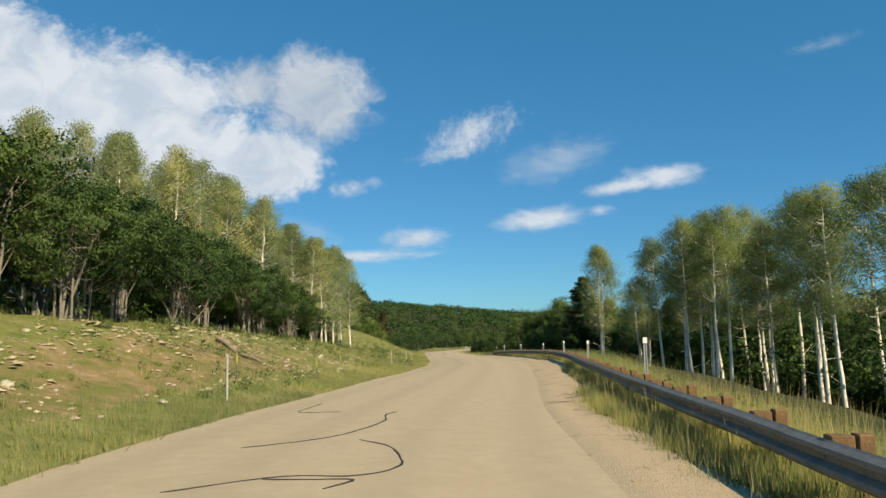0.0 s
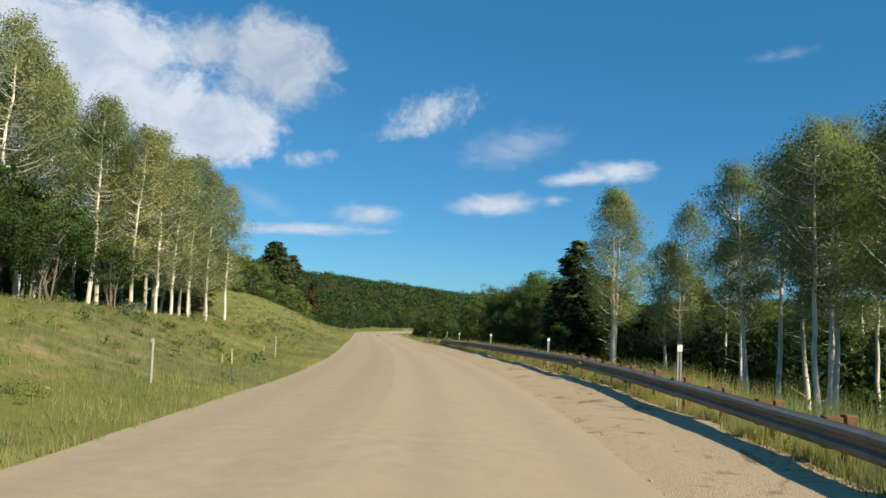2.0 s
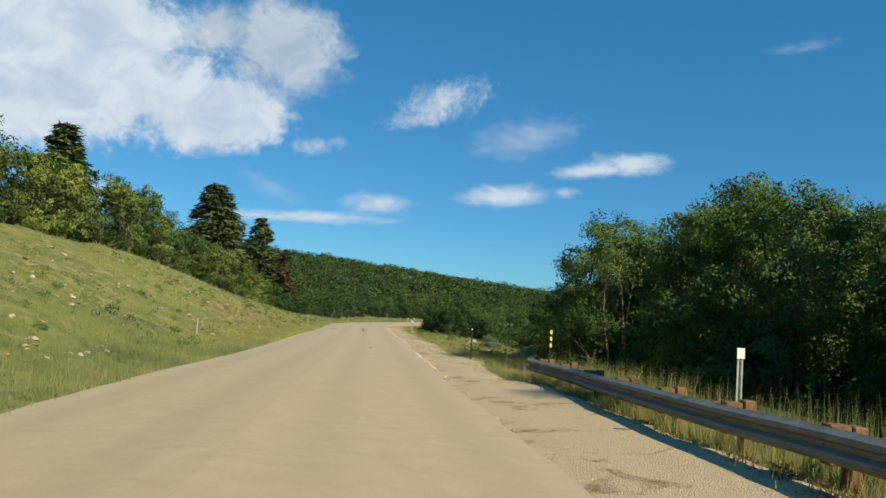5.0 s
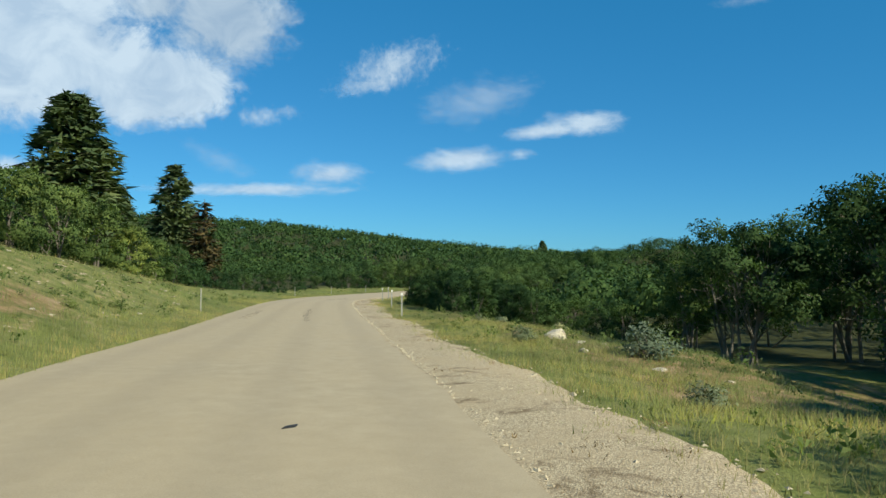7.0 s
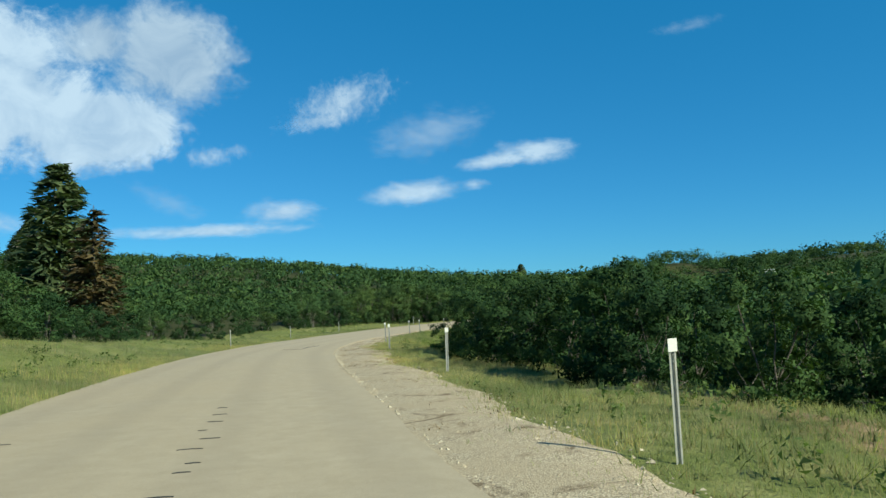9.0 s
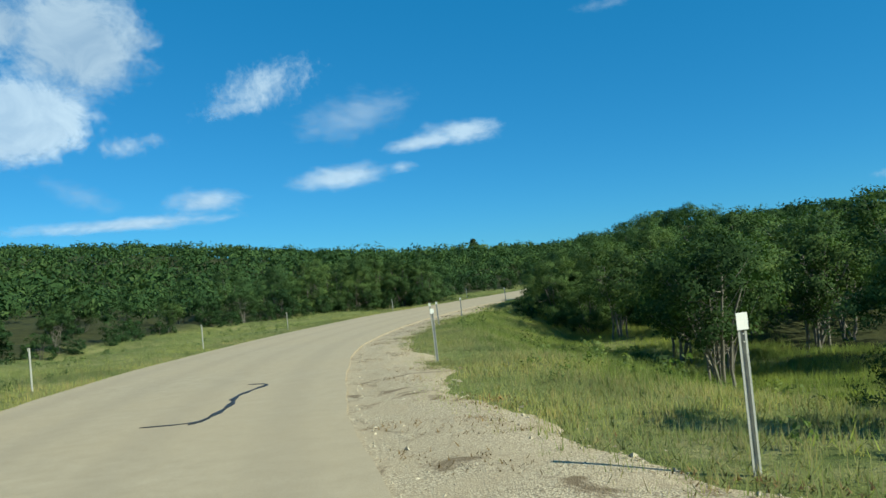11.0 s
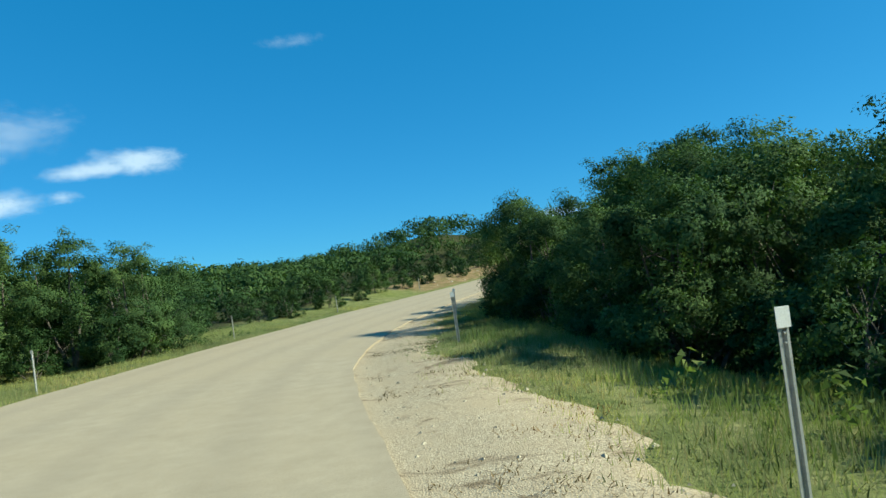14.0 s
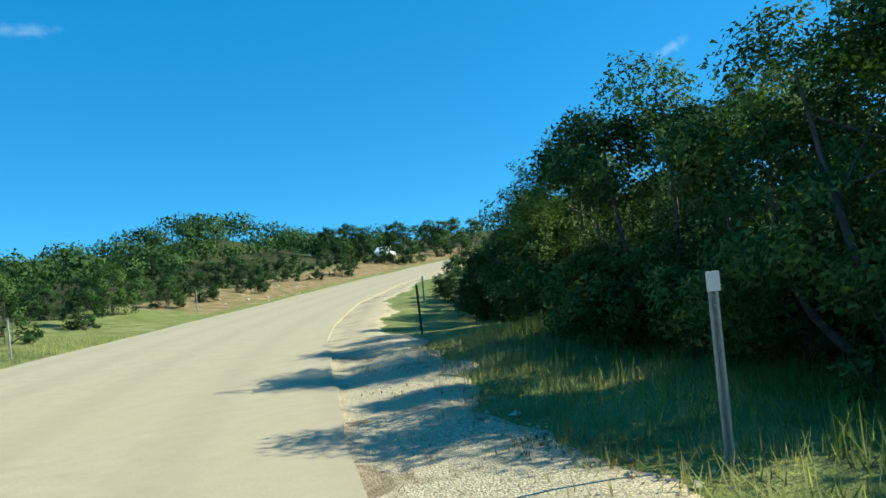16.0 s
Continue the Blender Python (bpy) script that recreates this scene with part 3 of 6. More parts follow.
# ---- trees ----
def oak_arrays(seed, height, width, lobes, clumps, per, size, stems=4, base=0.28):
    """A many-stemmed oak: leaning stems, limbs to rounded lobes, and leaf sprays over the outside of each lobe."""
    r = np.random.default_rng(seed)
    d = r.normal(0, 1, (lobes, 3))
    d /= np.linalg.norm(d, axis=1)[:, None]
    mid = np.array([0, 0, (0.98 + base) / 2 * height])
    half = np.array([width / 2, width / 2, (0.98 - base) / 2 * height])
    lobe = mid + d * half * r.uniform(0.40, 0.80, (lobes, 1))
    lobe[:3] = np.array([[0.1, 0.0, 0.86], [-0.16, 0.12, 0.78], [0.14, -0.2, 0.74]]) * np.array([width, width, height]) * r.uniform(0.9, 1.03, (3, 3))
    if base < 0.1:                                                # skirts that reach the ground
        low = slice(3, 3 + lobes // 3)
        a = r.uniform(0, 6.28, lobes // 3)
        lobe[low] = np.stack([np.cos(a) * width * 0.33, np.sin(a) * width * 0.33, r.uniform(0.10, 0.34, lobes // 3) * height], 1)
    rad = r.uniform(0.11, 0.21, lobes) * width
    k = np.repeat(np.arange(lobes), clumps)
    n = len(k)
    dirs = r.normal(0, 1, (n, 3)) + 0.9 * (lobe[k] - mid) / half + np.array([0, 0, 0.35])
    dirs /= np.linalg.norm(dirs, axis=1)[:, None]
    c = lobe[k] + dirs * (rad[k] * r.uniform(0.55, 1.12, n))[:, None] * np.array([1, 1, 0.85])
    stray = r.uniform(0, 1, n) < 0.08                            # sprays that break the outline
    c[stray] += dirs[stray] * (rad[k[stray]] * 0.30)[:, None]
    c[:, 2] = np.clip(c[:, 2], 0.10 + 0.5 * base * height, height * 1.02)
    limbs, feet = [], []
    for i in range(stems):
        a = r.uniform(0, 6.28)
        foot = np.array([math.cos(a), math.sin(a), 0]) * r.uniform(0.1, 0.5) * width * 0.16
        tip = lobe[i % lobes] * np.array([0.9, 0.9, 0.97])
        knee = foot * 0.5 + tip * 0.5 + r.normal(0, 0.05 * width, 3) * np.array([1, 1, 0.3])
        t = np.linspace(0, 1, 8)[:, None]
        p = (1 - t) ** 2 * (foot - np.array([0, 0, 0.25])) + 2 * t * (1 - t) * knee + t ** 2 * tip
        p += np.cumsum(r.normal(0, 0.035, p.shape), axis=0)
        limbs.append(tube_arrays(p, np.linspace(0.0125, 0.004, 8) * height * r.uniform(0.7, 1.25), 6))
        feet.append(p)
    for b in np.vstack([lobe, c[::max(1, n // 22)]]) if base > 0.1 else lobe[::2]:
        p = feet[r.integers(0, stems)]
        a = p[r.integers(2, 7)]
        m = (a + b) / 2 + np.array([0, 0, -0.04 * height]) + r.normal(0, 0.08, 3)
        t = np.linspace(0, 1, 5)[:, None]
        q = (1 - t) ** 2 * a + 2 * t * (1 - t) * m + t ** 2 * b
        limbs.append(tube_arrays(q, np.linspace(0.0045, 0.0012, 5) * height, 3))
    crown = leaves(r, c, per, 0.040 * width, size, 0.7, np.repeat(lobe[k], per, axis=0))
    return join(limbs), crown


def oak(seed, height, width, lobes, clumps, per, size, stems=4, base=0.28, leaf=OAK_LEAF, bark=OAK_BARK, kind="oak_tree"):
    wood, crown = oak_arrays(seed, height, width, lobes, clumps, per, size, stems, base)
    tree = new(kind)
    part("trunk", mesh_from("trunk", *wood, bark, True), tree)
    part("crown", mesh_from("crown", *crown[:2], leaf, normals=crown[2]), tree)
    return tree


def aspen(seed, height, clumps, per, size, leaf, stems=1, bare=0.42, kind="aspen_tree", lean=0.3, twiggy=1.0, girth=1.0):
    """A tall white-stemmed aspen with a narrow crown on its upper half."""
    r = np.random.default_rng(seed)
    tree = new(kind)
    limbs, centres, stemward = [], [], []
    for k in range(stems):
        a = r.uniform(0, 6.28)
        foot = np.array([math.cos(a), math.sin(a), 0]) * (0.0 if stems == 1 else r.uniform(0.2, 0.6))
        t = np.linspace(0, 1, 12)[:, None]
        h = height * (1 if k == 0 else r.uniform(0.78, 0.97))
        sway = r.normal(0, lean, 2)
        p = foot + np.hstack([sway[0] * t ** 1.5, sway[1] * t ** 1.5, t * h]) + np.hstack([np.cumsum(r.normal(0, 0.045, (12, 2)), 0), np.zeros((12, 1))])
        p[0, 2] -= 0.3
        limbs.append(tube_arrays(p, (1 - np.linspace(0, 0.93, 12)) * 0.0105 * h * girth + 0.008, 7))
        n = clumps // stems
        for j in range(n):
            u = r.uniform(bare, 1.0)
            w = height * 0.155 * math.sin(math.pi * min(1, (u - bare) / (1.02 - bare) * 0.82 + 0.18)) + 0.15
            g = r.uniform(0, 6.28)
            q = np.array([np.interp(u, t[:, 0], p[:, i]) for i in range(3)])
            e = q + np.array([math.cos(g) * w, math.sin(g) * w, w * r.uniform(0.25, 0.9)]) * r.uniform(0.45, 1.1)
            centres.append(e)
            stemward.append(q)
            if j % 3 == 0 or r.uniform() < (twiggy - 1) * 0.5:
                tt = np.linspace(0, 1, 4)[:, None]
                s = q + (e - q) * tt + np.array([0, 0, -0.12 * w]) * np.sin(tt * np.pi)
                limbs.append(tube_arrays(s, np.linspace(0.0022, 0.0007, 4) * height, 3))
        for j in range(int(5 * twiggy)):                      # dead twigs on the clear stem
            u = r.uniform(0.12, bare + 0.1)
            q = np.array([np.interp(u, t[:, 0], p[:, i]) for i in range(3)])
            g, w = r.uniform(0, 6.28), height * r.uniform(0.03, 0.10)
            e = q + np.array([math.cos(g) * w, math.sin(g) * w, w * r.uniform(0.1, 0.8)])
            limbs.append(tube_arrays(np.linspace(q, e, 3), np.array([0.0016, 0.001, 0.0005]) * height, 4))
    axis = np.repeat(np.array(stemward), per, axis=0)
    crown = leaves(r, np.array(centres), per, 0.030 * height, size, 0.9, axis)
    part("trunk", mesh_from("trunk", *join(limbs), ASPEN_BARK, True), tree)
    part("crown", mesh_from("crown", *crown[:2], leaf, normals=crown[2]), tree)
    return tree


def fir(seed, height, width, leaf, kind="fir_tree", per=16, tiers=26, thin=0.0):
    """A conifer: whorls of drooping branches that carry needle sprays, and a bare leader."""
    r = np.random.default_rng(seed)
    tree = new(kind)
    t = np.linspace(0, 1, 9)[:, None]
    limbs = [tube_arrays(np.hstack([r.normal(0, 0.02, (9, 2)), t * height - 0.3 * (t == 0)]), np.linspace(0.016, 0.002, 9) * height, 7)]
    vs, outs = [], []
    for i in range(tiers):
        u = 0.06 + 0.93 * i / tiers
        reach = width / 2 * (1 - u) ** 0.54 * (1.0 if u > 0.14 else 0.8) + 0.12
        n = 14 if u < 0.6 else 9
        for j in range(n):
            if r.uniform() < thin:
                continue
            a = r.uniform(0, 6.28)
            w = reach * r.uniform(0.72, 1.10)
            d = np.array([math.cos(a), math.sin(a), 0])
            foot = np.array([0, 0, min(0.985, u + r.uniform(-0.6, 0.6) / tiers) * height])
            tt = np.linspace(0, 1, 4)[:, None]
            p = foot + d * w * tt + np.array([0, 0, 1.0]) * (-0.28 * w * tt + 0.16 * w * tt ** 2)
            limbs.append(tube_arrays(p, np.linspace(0.0035, 0.0008, 4) * height, 3))
            k = max(5, int(per * (0.4 + w / (width / 2))))
            f = r.uniform(0.06, 1.0, (k, 1)) ** 0.55
            side = np.array([-d[1], d[0], 0])
            c = foot + d * w * f + side * r.normal(0, 0.16, (k, 1)) * w + np.array([0, 0, 1.0]) * (-0.28 * w * f + 0.16 * w * f ** 2 + r.normal(0, 0.10, (k, 1)) * w)
            s = 0.024 * height * r.uniform(0.7, 1.4, (k, 1)) + 0.05
            ax = d + side * r.normal(0, 0.6, (k, 1)) + np.array([0, 0, 1.0]) * r.normal(-0.1, 0.3, (k, 1))
            ax /= np.linalg.norm(ax, axis=1)[:, None]
            bx = np.cross(ax, r.normal(0, 0.4, (k, 3)) + np.array([0, 0, 1.0]))
            bx /= np.linalg.norm(bx, axis=1)[:, None]
            vs.append(np.stack([c - ax * s + bx * s * 0.42, c - ax * s - bx * s * 0.42, c + ax * s * 1.25], 1))
            outs.append(c * np.array([1, 1, 0]) / w + np.array([0, 0, 0.55]) + r.normal(0, 0.25, (k, 3)))
    v, q, nor = massed(np.vstack(vs), np.vstack(outs), 0.75)
    part("trunk", mesh_from("trunk", *join(limbs), OAK_BARK, True), tree)
    part("crown", mesh_from("crown", v, q, leaf, normals=nor), tree)
    return tree


class Grove:
    """Plants copies of a few grown trees; each grown tree is planted itself when it is first picked."""

    def __init__(self, grown, heights, label, category, group):
        self.grown, self.heights, self.scale = grown, heights, [0.0] * len(grown)
        for g in grown:
            tagged(g, label, category, group)

    def plant(self, x, y, height, which=None, turn=None, lean=(0, 0), label="", sink=0.08):
        i = int(rng.integers(len(self.grown))) if which is None else which
        k = height / self.heights[i]
        turn = rng.uniform(0, 360) if turn is None else turn
        m = pose(x, y, at(x, y) - sink) @ pose(0, 0, 0, lean[1], lean[0], 0) @ pose(0, 0, 0, 0, 0, turn)
        if self.scale[i]:
            ob = copy_thing(self.grown[i], m @ Matrix.Scale(k / self.scale[i], 4))
        else:
            ob = self.grown[i]
            ob.matrix_basis, self.scale[i] = m @ Matrix.Scale(k, 4), k
        if label:
            ob["label"] = label
        return ob

    def clear(self):
        """Takes away grown trees that were never planted."""
        for g, k in zip(self.grown, self.scale):
            if not k:
                for o in (*g.children, g):
                    bpy.data.objects.remove(o)


near_oaks = Grove([oak(11, 7, 6.6, 26, 17, 72, 0.058, 5, 0.03), oak(12, 7, 5.8, 24, 17, 72, 0.058, 4, 0.04), oak(13, 7, 7.0, 27, 17, 72, 0.058, 6, 0.03)],
                  [7, 7, 7], "dark green many-stemmed oak in full leaf beside the road", "tree", "roadside oaks")
bend_oaks = Grove([oak(14, 6, 5.6, 26, 17, 70, 0.053, 5, 0.02), oak(15, 6, 5.0, 24, 17, 70, 0.053, 5, 0.03), oak(16, 6, 6.0, 27, 17, 70, 0.053, 5, 0.02)],
                  [6, 6, 6], "dark small-leaved oak crowding the inside of the bend", "tree", "roadside oaks")
open_oaks = Grove([oak(21, 6, 6.2, 20, 15, 44, 0.070, 6, 0.20, DARK_OAK_LEAF, GREY_BARK), oak(22, 6, 5.6, 19, 15, 44, 0.070, 5, 0.24, DARK_OAK_LEAF, GREY_BARK), oak(23, 6, 6.8, 21, 15, 44, 0.070, 6, 0.18, DARK_OAK_LEAF, GREY_BARK)],
                  [6, 6, 6], "green scrub oak on bare crooked grey stems", "tree", "oaks along the wood's edge")
low_oaks = Grove([oak(31, 4.5, 5.2, 17, 14, 28, 0.088, 4, 0.03, BRUSH_LEAF), oak(32, 4.5, 5.8, 18, 14, 28, 0.088, 4, 0.03, BRUSH_LEAF), oak(33, 4.5, 4.8, 16, 14, 28, 0.088, 4, 0.04, BRUSH_LEAF)],
                 [4.5, 4.5, 4.5], "low dense scrub oak, leafy to the ground", "tree", "scrub oaks")
sunny_oaks = Grove([oak(34, 4.5, 5.4, 17, 14, 30, 0.084, 4, 0.03, SUNNY_LEAF), oak(35, 4.5, 5.0, 18, 14, 30, 0.084, 4, 0.04, SUNNY_LEAF)],
                   [4.5, 4.5], "yellow-green scrub oak in full sun above the bank", "tree", "scrub oaks")
aspens = Grove([aspen(41, 13, 130, 110, 0.055, ASPEN_LEAF, bare=0.46), aspen(42, 13, 120, 110, 0.055, ASPEN_LEAF, bare=0.52), aspen(43, 13, 140, 110, 0.055, ASPEN_LEAF, bare=0.42)],
               [13, 13, 13], "tall aspen with a bare white stem and grey-green top", "tree", "aspens below the guardrail")
clump_aspens = Grove([aspen(46, 13, 280, 110, 0.056, ASPEN_LEAF, 2, 0.28, lean=0.5, girth=1.5), aspen(47, 13, 260, 110, 0.056, ASPEN_LEAF, 2, 0.32, lean=0.4, girth=1.4)],
                     [13, 13], "twin-stemmed aspen with white bark and spreading crown", "tree", "aspens below the guardrail")
pale_aspens = Grove([aspen(51, 11, 170, 84, 0.055, SPARSE_LEAF, bare=0.20, twiggy=1.6), aspen(52, 11, 160, 84, 0.055, SPARSE_LEAF, bare=0.24, twiggy=1.6), aspen(53, 11, 176, 84, 0.055, SPARSE_LEAF, bare=0.18, twiggy=1.7)],
                    [11, 11, 11], "pale sparse-leaved aspen with white stem and bare twigs", "tree", "aspens above the bank")
firs = Grove([fir(61, 14, 11.6, NEEDLE, per=34, tiers=34), fir(62, 12, 7.8, NEEDLE, per=24, tiers=28)], [14, 12], "dark green fir with drooping branches", "tree", "firs")
brown_firs = Grove([fir(63, 9, 5.0, BROWN_NEEDLE, "dying_fir", per=14, tiers=20, thin=0.2)], [9], "dying fir with rusty brown needles", "tree", "firs")

# right of the road, below the guardrail: aspens
clump_aspens.plant(17.4, 81.6, 13.6, 0, 20)
clump_aspens.plant(23.0, 85.0, 14.2, 1, 80)
firs.plant(18.2, 94.6, 11.6, 1)
firs.plant(22.4, 99.0, 9.6, 1)
firs.plant(30.4, 97.0, 10.4, 1)
for x, y, h in ((28.4, 75.2, 17.5), (30.0, 67.6, 14.5), (31.8, 73.4, 15.5), (30.6, 70.0, 18), (32.2, 66.4, 18.5), (28.8, 64.0, 16), (31.3, 61.5, 17), (29.4, 57.4, 17),
                (33.0, 55.0, 18), (27.4, 53.0, 15.5), (31.2, 50.4, 17.5), (25.9, 48.0, 15), (29.6, 45.4, 17), 
                (22.4, 63.6, 13), (21.2, 56.8, 12.5), (33.0, 79.4, 16), (27.6, 82.6, 14),
                (20.2, 75.4, 9.0), (29.0, 88.4, 13), (33.4, 91.0, 14), (38, 84, 15), (22.4, 68, 14.5), (24.0, 65.6, 15.5), (20.8, 61.8, 14), (23.2, 59.6, 15), (19.8, 66.2, 12.5)):
    aspens.plant(x, y, h, None, None, (rng.normal(-1.5, 1.5), rng.normal(0, 1.2)))
# darker trees behind and under the aspens
for x, y, h in ((24.5, 98, 6.5), (29, 101, 7), (20.2, 100.5, 5.5), (34, 97, 7.5), (22.8, 91, 4.4), (16.2, 90.8, 3.4), (27.0, 93, 6), (33, 88, 7), (36, 82, 7.4), (39, 76, 7.6), (41, 69, 8), (42, 62, 8), (42, 55, 8), (30, 84, 6.4), (34, 74, 6.6), (36, 66, 6.8), (36, 57, 7), (35, 48, 7), (25.6, 88.4, 5.4), (28.6, 78.4, 5.6)):
    low_oaks.plant(x, y, h)

for x, y, h in ((36, 98, 9.0), (40, 92, 9.6), (44, 85, 10), (46, 77, 10), (47, 68, 10), (47, 60, 10), (46, 52, 9.6), (37, 88, 8.4), (40, 80, 9), (41, 72, 9), (28, 105, 7.4), (33, 104, 8.4), (41, 100, 9.4)):
    near_oaks.plant(x, y, h)

# right of the road past the rail's end: the big oaks
for x, y, h, i in ((14.8, 118.4, 4.9, 2), (16.6, 117.0, 6.9, 0), (12.8, 112.6, 6.6, 1), (17.0, 110.4, 8.6, 2), (20.6, 115.2, 9.2, 1), (21.6, 108.2, 8.6, 0), (16.2, 105.0, 7.6, 2), (18.6, 122.4, 7.2, 1),
                   (15.0, 108.4, 6.4, 1), (14.4, 100.6, 6.0, 2), (19.0, 103.6, 7.4, 0), (19.0, 113.0, 7.2, 1), (23.4, 113.4, 8.0, 2), (25.0, 105.0, 8.2, 1), (11.6, 107.6, 5.4, 0), (24.5, 120.5, 8.0, 2), (23.6, 127.4, 7.0, 0), (12.9, 102.6, 5.6, 1)):
    near_oaks.plant(x, y, h * 1.14, i)
for x, y, h in ((15.4, 135.6, 5.0), (17.2, 140.6, 5.0), (19.4, 134.2, 6.8), (21.6, 139.4, 6.8), (18.0, 145.6, 5.2), (22.0, 146.4, 5.8), (17.6, 129.6, 5.2), (25.6, 135.2, 6.6), (26.6, 143.4, 6.4), (23.4, 131.0, 6.4)):
    open_oaks.plant(x, y, h)
# right of the bend
for x, y, h, i in ((13.4, 183.6, 3.8, 0), (13.2, 178.6, 5.4, 1), (16.4, 181.4, 5.8, 2), (15.0, 173.6, 4.8, 0)):
    near_oaks.plant(x, y, h, i)
for x, y, h in ((13.4, 190.2, 4.6), (16.6, 194.2, 5.0), (18.4, 199.6, 5.2), (20.8, 190.6, 5.6), (22.8, 197.0, 5.8), (24.2, 204.6, 6.0), (20.0, 207.6, 5.2), (27.6, 200.6, 6.4), (28.8, 209.4, 6.8)):
    open_oaks.plant(x, y, h)
for x, y, h, i in ((19.6, 214.4, 4.6, 0), (23.0, 218.2, 5.6, 1), (26.6, 214.6, 6.4, 2), (25.2, 222.6, 5.8, 0), (29.6, 220.0, 6.6, 1), (32.4, 214.0, 6.8, 2), (34.0, 207.0, 6.2, 0), (38.4, 213.6, 6.6, 1)):
    near_oaks.plant(x, y, h * 0.92, i)
for k in range(25):                                   # the front row, leafy to the ground and uneven in height
    s = 219 + 3.05 * k + rng.normal(0, 0.5)
    tall = float(np.interp(k, [0, 3, 4, 8, 10, 13, 16, 24], [3.0, 3.8, 4.0, 4.0, 4.2, 4.2, 3.2, 2.5])) * rng.choice([0.86, 0.96, 1.04, 1.14])
    x, y = by_road(s, float(right_half(s)) + (7.2 if k < 8 else 5.6) + rng.normal(0, 0.35) + 0.8 * max(0, 4 - k) + 0.12 * max(0, k - 14))
    bend_oaks.plant(x, y, tall)
for k in range(18):                                   # the row behind
    s = 224 + 4.1 * k + rng.normal(0, 0.6)
    x, y = by_road(s, float(right_half(s)) + 11.0 + rng.normal(0, 0.6))
    near_oaks.plant(x, y, rng.uniform(5.0, 6.0) * (1 if k < 8 else 0.74))

for x, y, h in ((29.5, 227.8, 6.2), (35.2, 231.6, 6.6), (40.5, 236.4, 7.4), (44.4, 235.7, 8.0), (27.0, 223.4, 5.6), (44, 240, 6.2), (36.2, 235.2, 6.0), (41, 231.8, 7.8), (37, 228.0, 5.4), (46, 245.5, 4.3), (50.5, 249.0, 3.9), (33.0, 226.0, 5.0)):
    near_oaks.plant(x, y, h)
for k in range(24):                                   # low growth under the front row
    s = 224 + 2.6 * k + rng.normal(0, 0.5)
    x, y = by_road(s, float(right_half(s)) + (6.6 if s < 243 else 5.3) + rng.normal(0, 0.5))
    low_oaks.plant(x, y, rng.uniform(1.5, 2.3), None, None, (0, 0), "low leafy oak sucker in the shade of the trees")

# left of the road: oaks before pale aspens on the first bank
for x, y, h in ((-14.2, 17.0, 6.0), (-13.6, 21.5, 5.8), (-12.9, 26.0, 5.6), (-13.4, 30.6, 5.6), (-12.6, 35.4, 5.4), (-13.0, 40.2, 5.4), (-12.2, 45.2, 5.2), (-12.6, 50.2, 5.0), (-12.0, 55.2, 4.8), (-12.4, 60.2, 4.6),
                (-17.8, 19.2, 6.6), (-17.0, 24.0, 6.4), (-17.2, 33.2, 6.2), (-16.6, 38.0, 6.0), (-16.4, 47.6, 5.8), (-16.2, 57.6, 5.4), (-14.0, 65.0, 4.4), (-11.6, 66.2, 3.4), (-15.6, 12.6, 6.2), (-19.6, 14.0, 6.8), (-15.8, 8.0, 6.2), (-15.2, 28.2, 5.8), (-15.0, 43.0, 5.6), (-14.4, 53.0, 5.2), (-14.8, 62.0, 4.8), (-11.9, 32.8, 4.4), (-11.5, 42.6, 4.2), (-11.3, 52.8, 4.0), (-15.6, 20.6, 6.2), (-12.2, 23.6, 4.6)):
    open_oaks.plant(x, y, h)
for x, y, h in ((-19.8, 28.0, 10.4), (-21.6, 33.0, 11.2), (-19.2, 37.6, 10.6), (-22.8, 41.0, 11.6), (-19.6, 44.4, 11.0), (-21.8, 48.6, 11.8), (-18.8, 51.0, 11.4), (-23.4, 53.6, 12.0), (-20.2, 56.4, 12.0), (-17.6, 59.6, 11.2), (-22.0, 61.2, 12.2),
                (-19.2, 64.4, 12.0), (-16.6, 67.4, 11.0), (-21.0, 69.0, 12.2), (-17.8, 71.8, 11.4), (-15.4, 74.4, 10.8), (-19.6, 76.0, 11.8), (-24.6, 66.0, 12), (-25.6, 58.0, 12), (-26.0, 47.0, 12), (-26.4, 37.0, 11.6),
                (-12.7, 76.5, 9.8), (-14.4, 79.8, 10.4), (-12.4, 82.6, 10.2), (-13.6, 85.0, 10.2), (-15.6, 87.2, 10.6), (-12.5, 88.1, 10.0), (-11.4, 89.8, 9.4), (-14.6, 91.4, 10.0), (-17.0, 83.0, 11.0), (-18.2, 89.6, 11.0), (-13.2, 73.6, 9.6), (-20.4, 83.0, 11.4),
                (-12.9, 80.4, 9.6), (-15.2, 84.2, 10.6), (-12.0, 86.2, 9.6), (-18.4, 40.8, 10.2), (-20.8, 46.4, 11), (-18.0, 54.0, 11.2), (-19.0, 61.6, 11.6), (-15.8, 63.4, 10.6), (-17.4, 69.4, 11.2), (-14.6, 71.2, 10.2), (-16.8, 77.6, 11), (-21.2, 37.2, 11), (-22.4, 57.6, 12)):
    pale_aspens.plant(x, y, h * float(np.interp(y, [30, 44, 60, 75], [0.88, 1.08, 1.20, 1.12])), None, None, (rng.normal(0, 1.2), rng.normal(0, 1.2)))
for x, y, h in ((-16.4, 79.0, 3.6), (-18.6, 85.4, 4.0), (-16.6, 92.4, 3.4), (-20.4, 91.0, 4.4), (-15.2, 95.6, 3.2), (-21.8, 78.6, 4.4), (-18.8, 73.0, 4.0), (-22.6, 85.8, 5.0), (-19.0, 96.4, 4.2)):
    low_oaks.plant(x, y, h)
